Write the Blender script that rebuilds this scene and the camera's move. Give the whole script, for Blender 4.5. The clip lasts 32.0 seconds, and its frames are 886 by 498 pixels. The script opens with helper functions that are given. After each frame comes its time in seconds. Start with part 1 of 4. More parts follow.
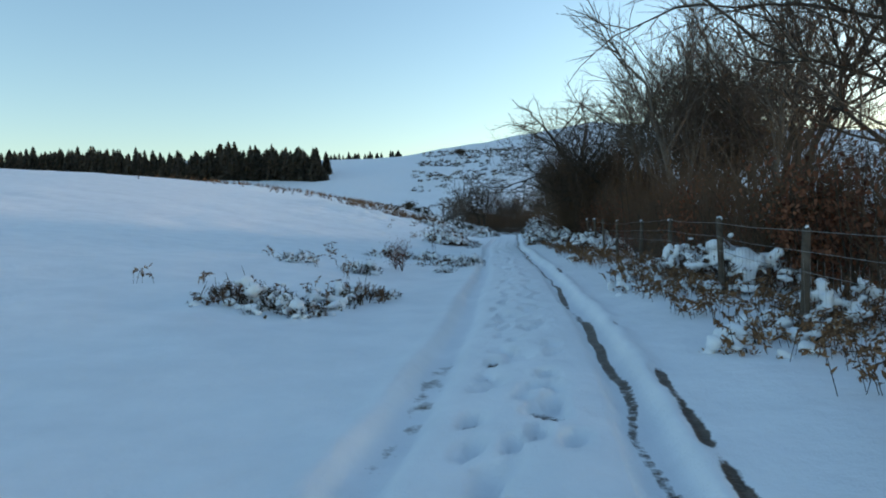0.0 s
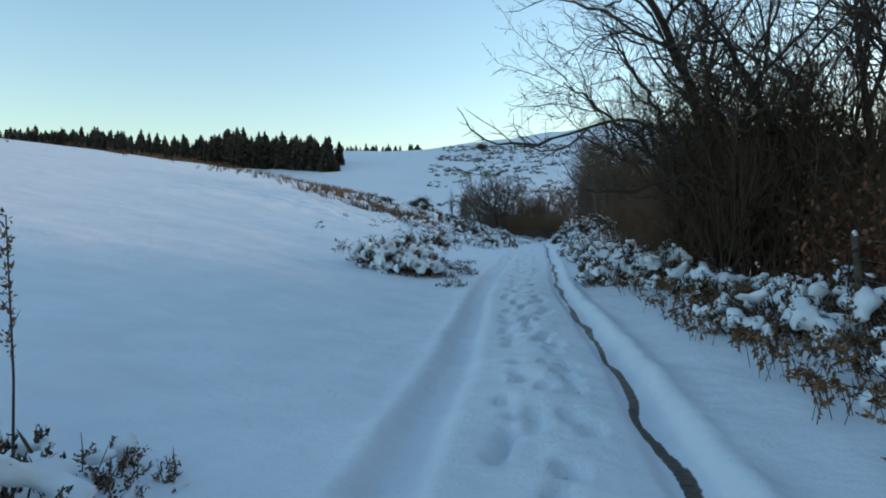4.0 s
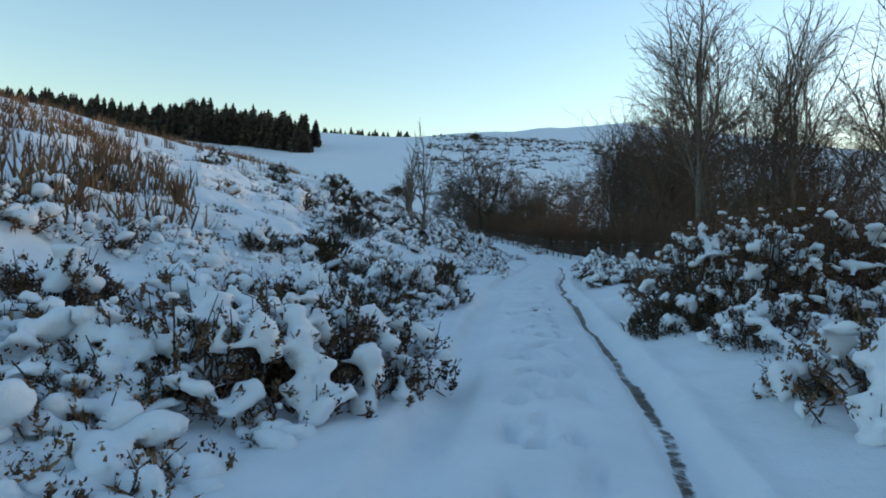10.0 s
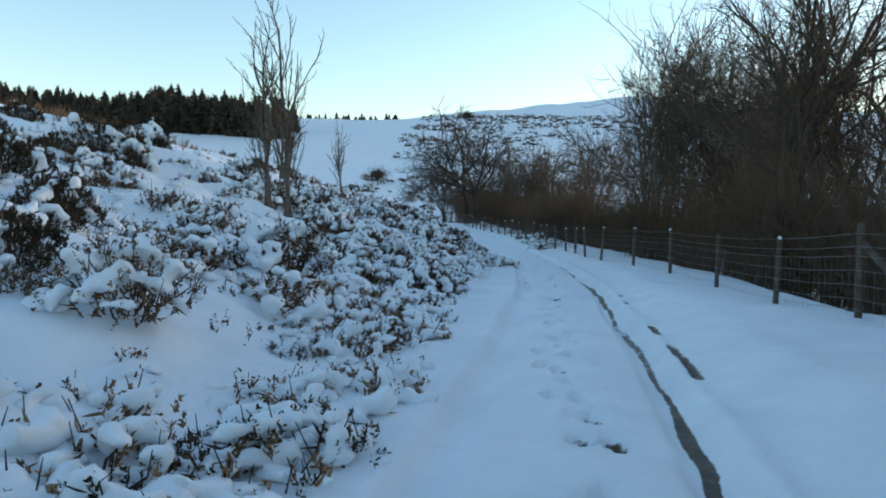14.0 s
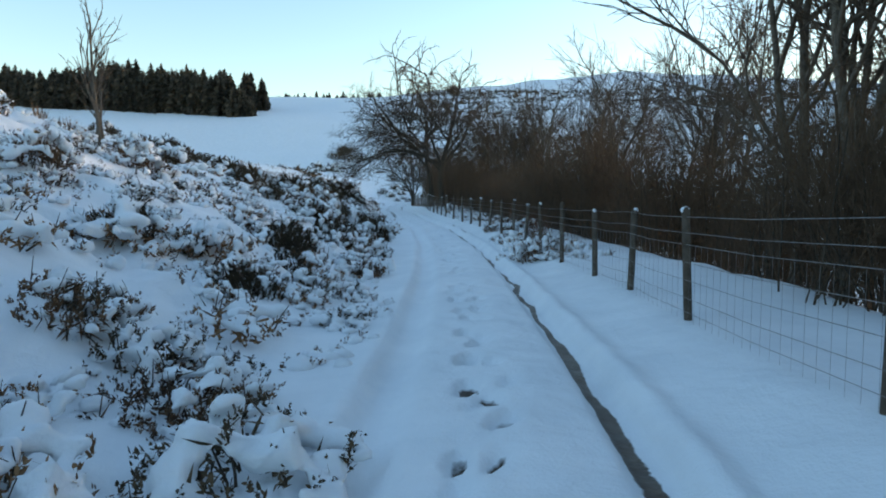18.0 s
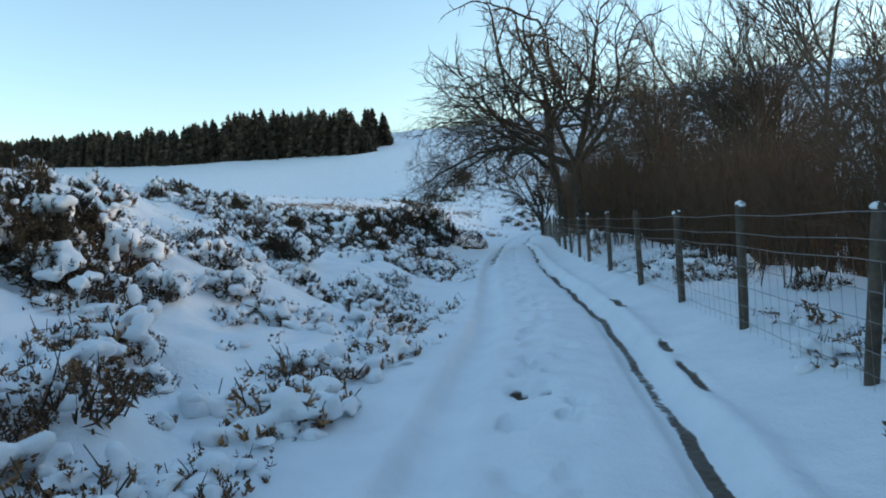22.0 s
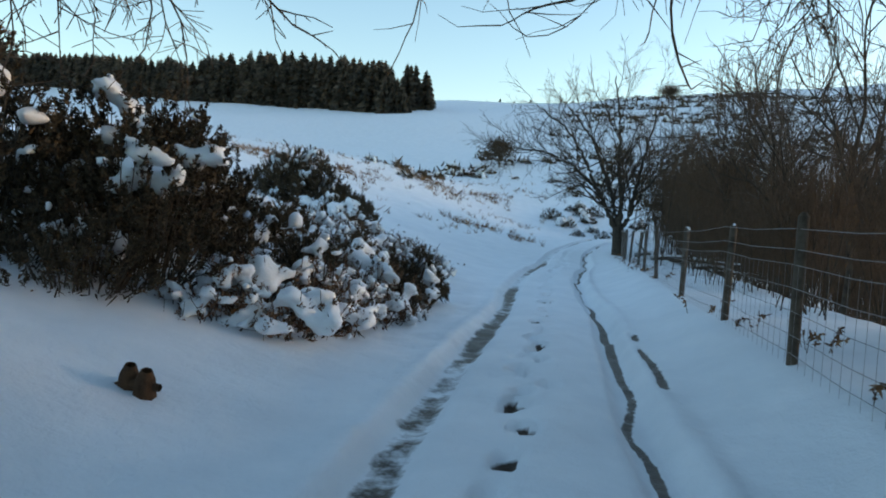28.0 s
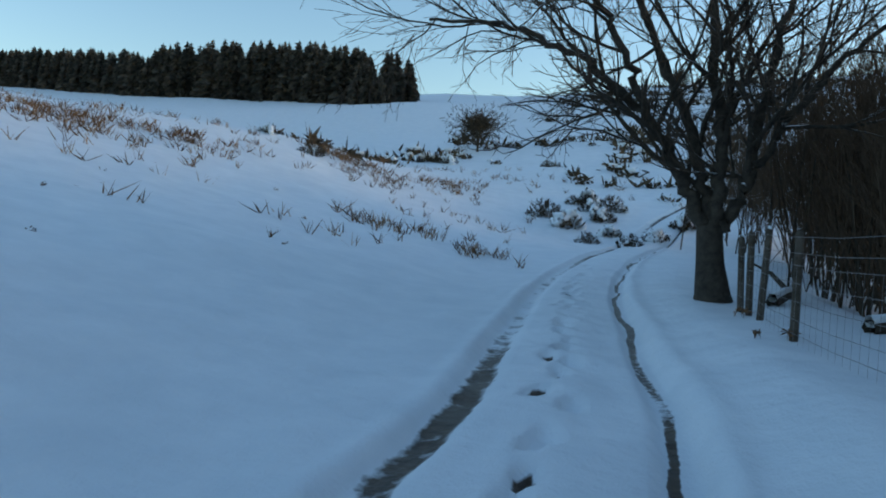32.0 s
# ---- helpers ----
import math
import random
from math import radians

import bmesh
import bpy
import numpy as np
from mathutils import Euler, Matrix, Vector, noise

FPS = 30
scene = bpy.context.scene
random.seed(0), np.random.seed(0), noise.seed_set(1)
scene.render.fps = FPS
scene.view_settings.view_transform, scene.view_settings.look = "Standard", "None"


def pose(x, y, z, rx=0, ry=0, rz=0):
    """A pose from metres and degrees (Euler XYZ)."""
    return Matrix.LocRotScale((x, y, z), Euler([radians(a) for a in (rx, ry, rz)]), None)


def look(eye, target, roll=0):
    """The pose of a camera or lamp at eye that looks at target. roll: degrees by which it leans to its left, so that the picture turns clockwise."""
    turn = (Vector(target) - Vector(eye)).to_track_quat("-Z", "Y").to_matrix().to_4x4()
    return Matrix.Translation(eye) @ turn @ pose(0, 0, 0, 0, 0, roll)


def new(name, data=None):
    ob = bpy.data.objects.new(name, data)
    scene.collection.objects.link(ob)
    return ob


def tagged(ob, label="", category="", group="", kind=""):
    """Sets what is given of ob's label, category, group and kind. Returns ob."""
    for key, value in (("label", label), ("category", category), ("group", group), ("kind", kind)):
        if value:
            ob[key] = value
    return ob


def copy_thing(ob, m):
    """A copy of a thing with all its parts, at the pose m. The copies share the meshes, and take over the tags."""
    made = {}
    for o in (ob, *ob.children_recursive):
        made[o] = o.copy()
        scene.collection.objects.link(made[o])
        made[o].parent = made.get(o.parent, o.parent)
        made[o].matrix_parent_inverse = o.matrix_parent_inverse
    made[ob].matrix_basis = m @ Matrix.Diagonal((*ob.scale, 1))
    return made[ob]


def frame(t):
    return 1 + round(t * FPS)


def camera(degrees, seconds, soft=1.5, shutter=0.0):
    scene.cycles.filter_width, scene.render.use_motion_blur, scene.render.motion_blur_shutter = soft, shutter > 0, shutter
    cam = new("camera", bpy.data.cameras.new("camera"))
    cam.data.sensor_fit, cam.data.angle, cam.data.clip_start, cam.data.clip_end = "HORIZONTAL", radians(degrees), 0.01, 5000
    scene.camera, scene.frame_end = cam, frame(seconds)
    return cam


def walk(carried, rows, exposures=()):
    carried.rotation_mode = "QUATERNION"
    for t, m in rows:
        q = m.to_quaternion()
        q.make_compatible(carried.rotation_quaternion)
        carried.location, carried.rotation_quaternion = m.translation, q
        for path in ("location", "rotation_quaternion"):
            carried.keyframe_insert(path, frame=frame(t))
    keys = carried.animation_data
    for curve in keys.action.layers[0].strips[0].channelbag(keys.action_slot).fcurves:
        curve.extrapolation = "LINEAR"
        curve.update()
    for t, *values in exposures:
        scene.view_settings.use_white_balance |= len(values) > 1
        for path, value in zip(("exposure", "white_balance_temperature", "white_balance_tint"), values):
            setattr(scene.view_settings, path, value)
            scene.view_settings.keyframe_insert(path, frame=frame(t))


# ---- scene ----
# camera ------------------------------------------------------------------
cam = camera(66.3, 32.0, soft=1.9)
PATH = [
    (0.0, -0.000, -0.000, 1.350, 88.62, 2.44, 2.58),
    (0.5, 0.213, 2.518, 1.412, 89.64, 4.21, 3.12),
    (1.0, 0.370, 5.081, 1.472, 90.46, 0.55, 3.73),
    (1.5, 0.496, 7.636, 1.523, 88.94, 1.44, 2.81),
    (2.0, 0.605, 10.187, 1.568, 89.44, 0.67, 3.69),
    (2.5, 0.669, 12.698, 1.602, 89.46, 0.28, 4.39),
    (3.0, 0.735, 15.215, 1.629, 88.55, -0.24, 4.25),
    (3.5, 0.804, 17.734, 1.653, 88.49, 0.14, 4.26),
    (4.0, 0.879, 20.253, 1.674, 88.52, 0.14, 4.36),
    (4.5, 0.962, 22.769, 1.696, 88.07, 0.15, 4.49),
    (5.0, 1.057, 25.280, 1.720, 87.15, 0.41, 4.57),
    (5.5, 1.164, 27.782, 1.748, 86.54, 1.02, 4.53),
    (6.0, 1.288, 30.272, 1.783, 88.11, 1.67, 4.30),
    (6.5, 1.431, 32.746, 1.827, 88.41, 0.45, 4.67),
    (7.0, 1.560, 35.227, 1.875, 88.51, 0.79, 4.26),
    (7.5, 1.660, 37.725, 1.922, 88.29, 0.38, 4.20),
    (8.0, 1.776, 40.229, 1.961, 88.31, -0.58, 4.19),
    (8.5, 1.941, 42.743, 1.997, 87.41, -0.94, 3.58),
    (9.0, 2.034, 45.256, 2.040, 88.24, -2.61, 3.44),
    (9.5, 2.106, 47.765, 2.081, 88.51, -3.28, 3.57),
    (10.0, 2.263, 50.338, 2.117, 88.16, -3.29, 3.71),
    (10.5, 2.508, 52.913, 2.146, 87.43, -2.41, 3.20),
    (11.0, 2.697, 55.481, 2.188, 88.44, -1.56, 3.28),
    (11.5, 2.775, 58.025, 2.214, 88.80, -2.57, 4.35),
    (12.0, 2.901, 60.533, 2.217, 88.38, -2.35, 5.00),
    (12.5, 3.097, 63.004, 2.195, 86.14, -1.12, 4.33),
    (13.0, 3.337, 65.471, 2.163, 86.38, 0.50, 3.80),
    (13.5, 3.463, 67.847, 2.126, 86.24, -0.98, 3.53),
    (14.0, 3.687, 70.221, 2.085, 87.06, -0.88, 3.71),
    (14.5, 3.941, 72.621, 2.033, 84.77, -0.23, 2.92),
    (15.0, 4.204, 75.076, 1.984, 86.44, -2.52, 1.32),
    (15.5, 4.452, 77.571, 1.934, 85.57, -1.70, -0.55),
    (16.0, 4.687, 80.100, 1.884, 85.35, -1.75, -0.95),
    (16.5, 4.909, 82.664, 1.835, 85.55, -1.95, -0.35),
    (17.0, 5.119, 85.261, 1.788, 85.85, -2.15, 0.95),
    (17.5, 5.316, 87.893, 1.745, 85.94, -2.18, 2.26),
    (18.0, 5.502, 90.562, 1.706, 85.77, -0.00, 3.27),
    (18.5, 5.586, 93.256, 1.679, 86.16, -0.04, 5.34),
    (19.0, 5.557, 95.955, 1.663, 85.56, 1.25, 7.44),
    (19.5, 5.459, 98.608, 1.642, 85.96, 1.64, 9.79),
    (20.0, 5.360, 101.271, 1.626, 87.38, 3.22, 11.52),
    (20.5, 5.204, 103.936, 1.621, 88.21, 4.61, 13.65),
    (21.0, 4.988, 106.579, 1.629, 88.51, 4.60, 14.08),
    (21.5, 4.733, 109.140, 1.647, 88.71, 4.38, 14.51),
    (22.0, 4.438, 111.607, 1.670, 88.74, 4.54, 15.21),
    (22.5, 4.153, 113.993, 1.696, 88.85, 3.14, 15.43),
    (23.0, 3.847, 116.390, 1.719, 88.74, 2.09, 14.79),
    (23.5, 3.429, 118.774, 1.739, 88.76, 1.02, 15.58),
    (24.0, 2.975, 121.242, 1.753, 88.27, 1.82, 16.25),
    (24.5, 2.531, 123.725, 1.779, 87.93, 3.22, 16.75),
    (25.0, 2.141, 126.214, 1.824, 87.76, 0.79, 17.39),
    (25.5, 1.764, 128.713, 1.875, 87.81, 0.59, 17.70),
    (26.0, 1.364, 131.224, 1.920, 88.40, 0.28, 18.19),
    (26.5, 0.949, 133.746, 1.959, 88.63, -0.15, 18.72),
    (27.0, 0.524, 136.280, 1.990, 88.24, -0.99, 19.14),
    (27.5, 0.099, 138.826, 2.014, 87.51, -2.39, 19.31),
    (28.0, -0.320, 141.386, 2.030, 87.40, -3.47, 19.08),
    (28.5, -0.740, 143.933, 2.022, 87.33, -2.36, 18.82),
    (29.0, -1.205, 146.432, 2.002, 86.39, -1.79, 18.48),
    (29.5, -1.713, 148.870, 1.982, 86.47, -1.53, 18.67),
    (30.0, -2.175, 151.277, 1.957, 85.22, -2.47, 19.19),
    (30.5, -2.525, 153.641, 1.934, 86.07, -2.72, 19.34),
    (31.0, -2.808, 155.965, 1.919, 85.81, -2.45, 19.25),
    (31.5, -3.040, 158.245, 1.915, 87.32, -2.26, 19.18),
    (32.0, -3.295, 160.546, 1.920, 87.82, -2.39, 19.18),
]
EXPOSURES = [(0.0, 2.0, 6380, 10), (6.0, 2.1, 6480, 10), (9.0, 2.03, 6480, 10), (13.0, 2.3, 6580, 10), (19.0, 2.45, 6630, 10), (25.0, 2.42, 6630, 10), (28.0, 2.36, 6780, 10), (29.0, 2.38, 6630, 10), (30.0, 2.15, 6480, 10), (32.0, 1.9, 6130, 10)]
walk(cam, [(t, pose(x, y, z, a, b, c)) for t, x, y, z, a, b, c in PATH], EXPOSURES)

# light -------------------------------------------------------------------
SUN_ELEVATION, SUN_AZIMUTH = radians(3.0), radians(62.0)   # azimuth from +y towards +x
world = bpy.data.worlds.new("sky")
scene.world = world
world.use_nodes = True
wt = world.node_tree
sky = wt.nodes.new("ShaderNodeTexSky")
sky.sky_type = "NISHITA"
sky.sun_disc = False
sky.sun_elevation, sky.sun_rotation = SUN_ELEVATION, SUN_AZIMUTH
sky.altitude, sky.air_density, sky.dust_density, sky.ozone_density = 300, 1.0, 0.65, 1.88
wt.nodes["Background"].inputs["Strength"].default_value = 0.15
wt.links.new(sky.outputs["Color"], wt.nodes["Background"].inputs["Color"])
scene.view_settings.exposure = 0.0
sun = new("sun", bpy.data.lights.new("sun", "SUN"))
sun.data.energy, sun.data.angle, sun.data.color = 0.5, radians(12), (1.0, 0.78, 0.62)
sun.matrix_world = look((0, 0, 0), (-math.sin(SUN_AZIMUTH) * math.cos(SUN_ELEVATION), -math.cos(SUN_AZIMUTH) * math.cos(SUN_ELEVATION), -math.sin(SUN_ELEVATION)))


# materials ---------------------------------------------------------------
def material(name, rough=0.8, metal=0.0):
    m = bpy.data.materials.new(name)
    m.use_nodes = True
    b = m.node_tree.nodes["Principled BSDF"]
    b.inputs["Roughness"].default_value, b.inputs["Metallic"].default_value = rough, metal
    return m, m.node_tree, b


def node(nt, kind, **values):
    n = nt.nodes.new(kind)
    for key, v in values.items():
        n.inputs[key].default_value = v
    return n


def noise_tex(nt, scale, detail=4.0, rough=0.6, coord=None, out="Fac"):
    n = node(nt, "ShaderNodeTexNoise", Scale=scale, Detail=detail, Roughness=rough)
    if coord is not None:
        nt.links.new(coord, n.inputs["Vector"])
    return n.outputs[out]


def ramp(nt, fac, stops):
    r = nt.nodes.new("ShaderNodeValToRGB")
    e = r.color_ramp.elements
    while len(e) < len(stops):
        e.new(0.5)
    for el, (p, c) in zip(e, stops):
        el.position, el.color = p, (*c, 1) if len(c) == 3 else c
    nt.links.new(fac, r.inputs["Fac"])
    return r.outputs["Color"]


def mix(nt, fac, a, b):
    m = nt.nodes.new("ShaderNodeMix")
    m.data_type = "RGBA"
    if isinstance(fac, (int, float)):
        m.inputs["Factor"].default_value = fac
    else:
        nt.links.new(fac, m.inputs["Factor"])
    for sock, v in (("A", a), ("B", b)):
        s = [i for i in m.inputs if i.name == sock and i.type == "RGBA"][0]
        if isinstance(v, tuple):
            s.default_value = (*v, 1)
        else:
            nt.links.new(v, s)
    return [o for o in m.outputs if o.type == "RGBA"][0]


def maths(nt, op, a, b=0.0, clamp=False):
    m = nt.nodes.new("ShaderNodeMath")
    m.operation, m.use_clamp = op, clamp
    for i, v in enumerate((a, b)):
        if isinstance(v, (int, float)):
            m.inputs[i].default_value = v
        else:
            nt.links.new(v, m.inputs[i])
    return m.outputs[0]


def bump(nt, height, strength, distance, bsdf):
    b = node(nt, "ShaderNodeBump", Strength=strength, Distance=distance)
    nt.links.new(height, b.inputs["Height"])
    nt.links.new(b.outputs["Normal"], bsdf.inputs["Normal"])


def place_coord(nt):
    return nt.nodes.new("ShaderNodeNewGeometry").outputs["Position"]


def upward(nt):
    g = nt.nodes.new("ShaderNodeNewGeometry")
    s = nt.nodes.new("ShaderNodeSeparateXYZ")
    nt.links.new(g.outputs["Normal"], s.inputs[0])
    return s.outputs["Z"]


SNOW_A, SNOW_B = (0.75, 0.78, 0.81), (0.85, 0.87, 0.89)


def snow_colour(nt, co):
    return ramp(nt, noise_tex(nt, 1.3, 5, 0.6, co), [(0.3, SNOW_A), (0.7, SNOW_B)])


def make_ground():
    m, nt, b = material("snow_ground", 0.62)
    co = place_coord(nt)
    snow = snow_colour(nt, co)
    mud = ramp(nt, noise_tex(nt, 9, 6, 0.7, co), [(0.3, (0.026, 0.017, 0.01)), (0.55, (0.068, 0.044, 0.027)), (0.8, (0.17, 0.122, 0.085))])
    at = nt.nodes.new("ShaderNodeAttribute")
    at.attribute_name = "mud"
    stretch = nt.nodes.new("ShaderNodeVectorMath")
    stretch.operation = "MULTIPLY"
    stretch.inputs[1].default_value = (4.5, 4.2, 4.0)
    nt.links.new(co, stretch.inputs[0])
    streak = nt.nodes.new("ShaderNodeAttribute")
    streak.attribute_name = "streak"
    ragged = maths(nt, "SUBTRACT", noise_tex(nt, 1.0, 4, 0.65, stretch.outputs[0]), 0.5)
    clods = maths(nt, "SUBTRACT", noise_tex(nt, 13, 4, 0.65, co), 0.5)
    ragged = maths(nt, "ADD", maths(nt, "MULTIPLY", ragged, streak.outputs["Fac"]), maths(nt, "MULTIPLY", clods, maths(nt, "SUBTRACT", 1.0, streak.outputs["Fac"])))
    f = maths(nt, "ADD", at.outputs["Fac"], maths(nt, "MULTIPLY", ragged, 1.1))
    f = maths(nt, "MULTIPLY", maths(nt, "MULTIPLY", maths(nt, "SUBTRACT", f, 0.42), 4.0, True), maths(nt, "MULTIPLY", maths(nt, "SUBTRACT", at.outputs["Fac"], 0.06), 8.0, True))
    nt.links.new(mix(nt, f, snow, mud), b.inputs["Base Color"])
    nt.links.new(maths(nt, "SUBTRACT", 0.65, maths(nt, "MULTIPLY", f, 0.2)), b.inputs["Roughness"])
    b.inputs["Specular IOR Level"].default_value = 0.3
    h = maths(nt, "ADD", maths(nt, "MULTIPLY", noise_tex(nt, 6, 6, 0.55, co), 1.0), maths(nt, "MULTIPLY", noise_tex(nt, 45, 3, 0.6, co), 0.25))
    bump(nt, h, 0.5, 0.05, b)
    return m


def make_snow():
    m, nt, b = material("snow", 0.6)
    co = place_coord(nt)
    nt.links.new(snow_colour(nt, co), b.inputs["Base Color"])
    bump(nt, noise_tex(nt, 28, 4, 0.6, co), 0.4, 0.02, b)
    return m


def make_foliage(name, dark, mid, light, scale=5.0):
    m, nt, b = material(name, 0.85)
    co = place_coord(nt)
    oi = nt.nodes.new("ShaderNodeObjectInfo")
    island = nt.nodes.new("ShaderNodeNewGeometry").outputs["Random Per Island"]
    f = maths(nt, "ADD", maths(nt, "MULTIPLY", island, 0.45), maths(nt, "MULTIPLY", noise_tex(nt, scale, 4, 0.6, co), 0.7))
    f = maths(nt, "ADD", f, maths(nt, "MULTIPLY", maths(nt, "SUBTRACT", oi.outputs["Random"], 0.5), 0.25))
    nt.links.new(ramp(nt, f, [(0.25, dark), (0.55, mid), (0.9, light)]), b.inputs["Base Color"])
    b.inputs["Specular IOR Level"].default_value = 0.2
    return m


def make_bark(name, dark, light, snow=0.0):
    m, nt, b = material(name, 0.9)
    co = place_coord(nt)
    c = ramp(nt, noise_tex(nt, 7, 6, 0.7, co), [(0.3, dark), (0.75, light)])
    if snow:
        f = maths(nt, "ADD", upward(nt), maths(nt, "MULTIPLY", maths(nt, "SUBTRACT", noise_tex(nt, 1.7, 3, 0.6, co), 0.5), 2.2))
        f = maths(nt, "MULTIPLY", maths(nt, "SUBTRACT", f, 1.05 - snow), 6.0, True)
        c = mix(nt, f, c, SNOW_B)
    nt.links.new(c, b.inputs["Base Color"])
    bump(nt, noise_tex(nt, 30, 4, 0.7, co), 0.5, 0.02, b)
    b.inputs["Specular IOR Level"].default_value = 0.2
    return m


GROUND = make_ground()
SNOW = make_snow()
GORSE = make_foliage("gorse_needles", (0.017, 0.013, 0.008), (0.055, 0.041, 0.024), (0.15, 0.103, 0.06))
BRACKEN = make_foliage("dead_bracken", (0.065, 0.034, 0.018), (0.2, 0.105, 0.052), (0.4, 0.24, 0.125))
HEATH = make_foliage("heath_twigs", (0.03, 0.016, 0.01), (0.105, 0.058, 0.033), (0.25, 0.145, 0.08))
RUST = make_foliage("dead_beech_leaves", (0.05, 0.02, 0.012), (0.14, 0.055, 0.03), (0.26, 0.11, 0.06))
GRASS = make_foliage("dry_grass", (0.16, 0.09, 0.046), (0.37, 0.215, 0.11), (0.52, 0.35, 0.2))
SPRUCE = make_foliage("spruce_needles", (0.026, 0.026, 0.02), (0.075, 0.068, 0.052), (0.17, 0.14, 0.105), 0.8)
BARK = make_bark("dark_bark", (0.036, 0.028, 0.021), (0.105, 0.082, 0.06))
BARK_SNOWY = make_bark("oak_bark", (0.028, 0.022, 0.017), (0.1, 0.08, 0.06), 0.22)
BARK_PALE = make_bark("pale_bark", (0.07, 0.055, 0.042), (0.2, 0.165, 0.13))
TWIG = make_bark("twig_bark", (0.052, 0.036, 0.026), (0.145, 0.104, 0.075))
TWIG_BROWN = make_bark("brown_twig_bark", (0.068, 0.043, 0.027), (0.165, 0.108, 0.068))
STUMP = make_bark("rotten_wood", (0.035, 0.02, 0.012), (0.13, 0.07, 0.036))
POST = make_bark("weathered_post", (0.05, 0.037, 0.027), (0.15, 0.12, 0.092))
WIRE, wn, wb = material("galvanised_wire", 0.55, 0.6)
wn.links.new(ramp(wn, noise_tex(wn, 20, 3, 0.6, place_coord(wn)), [(0.3, (0.16, 0.14, 0.13)), (0.7, (0.36, 0.35, 0.34))]), wb.inputs["Base Color"])


# land --------------------------------------------------------------------
def hash2(ix, iy, seed):
    n = (ix.astype(np.int64) * 374761393 + iy.astype(np.int64) * 668265263 + seed * 1442695041) & 0xFFFFFFFF
    n = ((n ^ (n >> 13)) * 1274126177) & 0xFFFFFFFF
    return ((n ^ (n >> 16)) & 0xFFFF) / 65535.0


def value_noise(x, y, seed):
    ix, iy = np.floor(x), np.floor(y)
    fx, fy = x - ix, y - iy
    fx, fy = fx * fx * (3 - 2 * fx), fy * fy * (3 - 2 * fy)
    a, b = hash2(ix, iy, seed), hash2(ix + 1, iy, seed)
    c, d = hash2(ix, iy + 1, seed), hash2(ix + 1, iy + 1, seed)
    return (a + (b - a) * fx) * (1 - fy) + (c + (d - c) * fx) * fy - 0.5


def fbm(x, y, size, seed, octaves=3):
    x, y = np.asarray(x, float), np.asarray(y, float)
    s, k = 0.0, 1.0
    for o in range(octaves):
        s = s + k * value_noise(x / size * 2 ** o + 17.3 * o, y / size * 2 ** o - 9.1 * o, seed + o)
        k *= 0.5
    return s


def smooth(a, b, x):
    t = np.clip((np.asarray(x, float) - a) / (b - a), 0, 1)
    return t * t * (3 - 2 * t)


def spline(x, xs, ys):
    """Smooth curve through knots (cubic Hermite)."""
    xs, ys, x = np.array(xs, float), np.array(ys, float), np.clip(np.asarray(x, float), xs[0], xs[-1])
    m = np.gradient(ys, xs)
    i = np.clip(np.searchsorted(xs, x) - 1, 0, len(xs) - 2)
    h = xs[i + 1] - xs[i]
    t = (x - xs[i]) / h
    return ys[i] * (1 + 2 * t) * (1 - t) ** 2 + m[i] * h * t * (1 - t) ** 2 + ys[i + 1] * t * t * (3 - 2 * t) + m[i + 1] * h * t * t * (t - 1)


def track_x(y):
    return spline(y, [-60, 0, 10, 20, 30, 45, 60, 70, 80, 90, 96, 106, 116, 126, 141, 151, 160, 168, 176, 184, 194, 205, 230],
                  [-4, 0, 0.6, 0.88, 1.28, 2.02, 2.9, 3.68, 4.68, 5.46, 5.56, 5.05, 3.9, 2.17, -0.3, -2.1, -3.4, -4.7, -5.5, -5.4, -3.8, 0.0, 10.0])


def track_z(y):
    return spline(y, [-60, 0, 10, 20, 30, 45, 60, 75, 90, 103, 115, 125, 141, 160, 175, 190], [-0.7, 0, 0.2, 0.32, 0.43, 0.69, 0.87, 0.63, 0.36, 0.28, 0.36, 0.46, 0.68, 0.57, 0.7, 1.3])


LEFT_RUT, RIGHT_RUT = -0.68, 0.9


def rut_shift(y):
    return spline(y, [-60, 6, 10, 16, 24, 35, 43, 50, 56, 63, 68, 73, 79, 86, 95, 102, 110, 117, 124, 128, 134, 140, 148, 152, 156, 160, 163.5, 166, 169, 173, 230],
                  [-0.12, -0.12, -0.07, 0.04, 0.05, -0.14, -0.06, 0.02, 0.09, -0.02, -0.13, -0.04, 0.07, 0.05, -0.04, -0.13, -0.14, -0.05, 0.06, -0.1, -0.2, -0.17, -0.05, 0.07, -0.14, -0.26, -0.08, 0.2, 0.22, 0.14, 0.0])


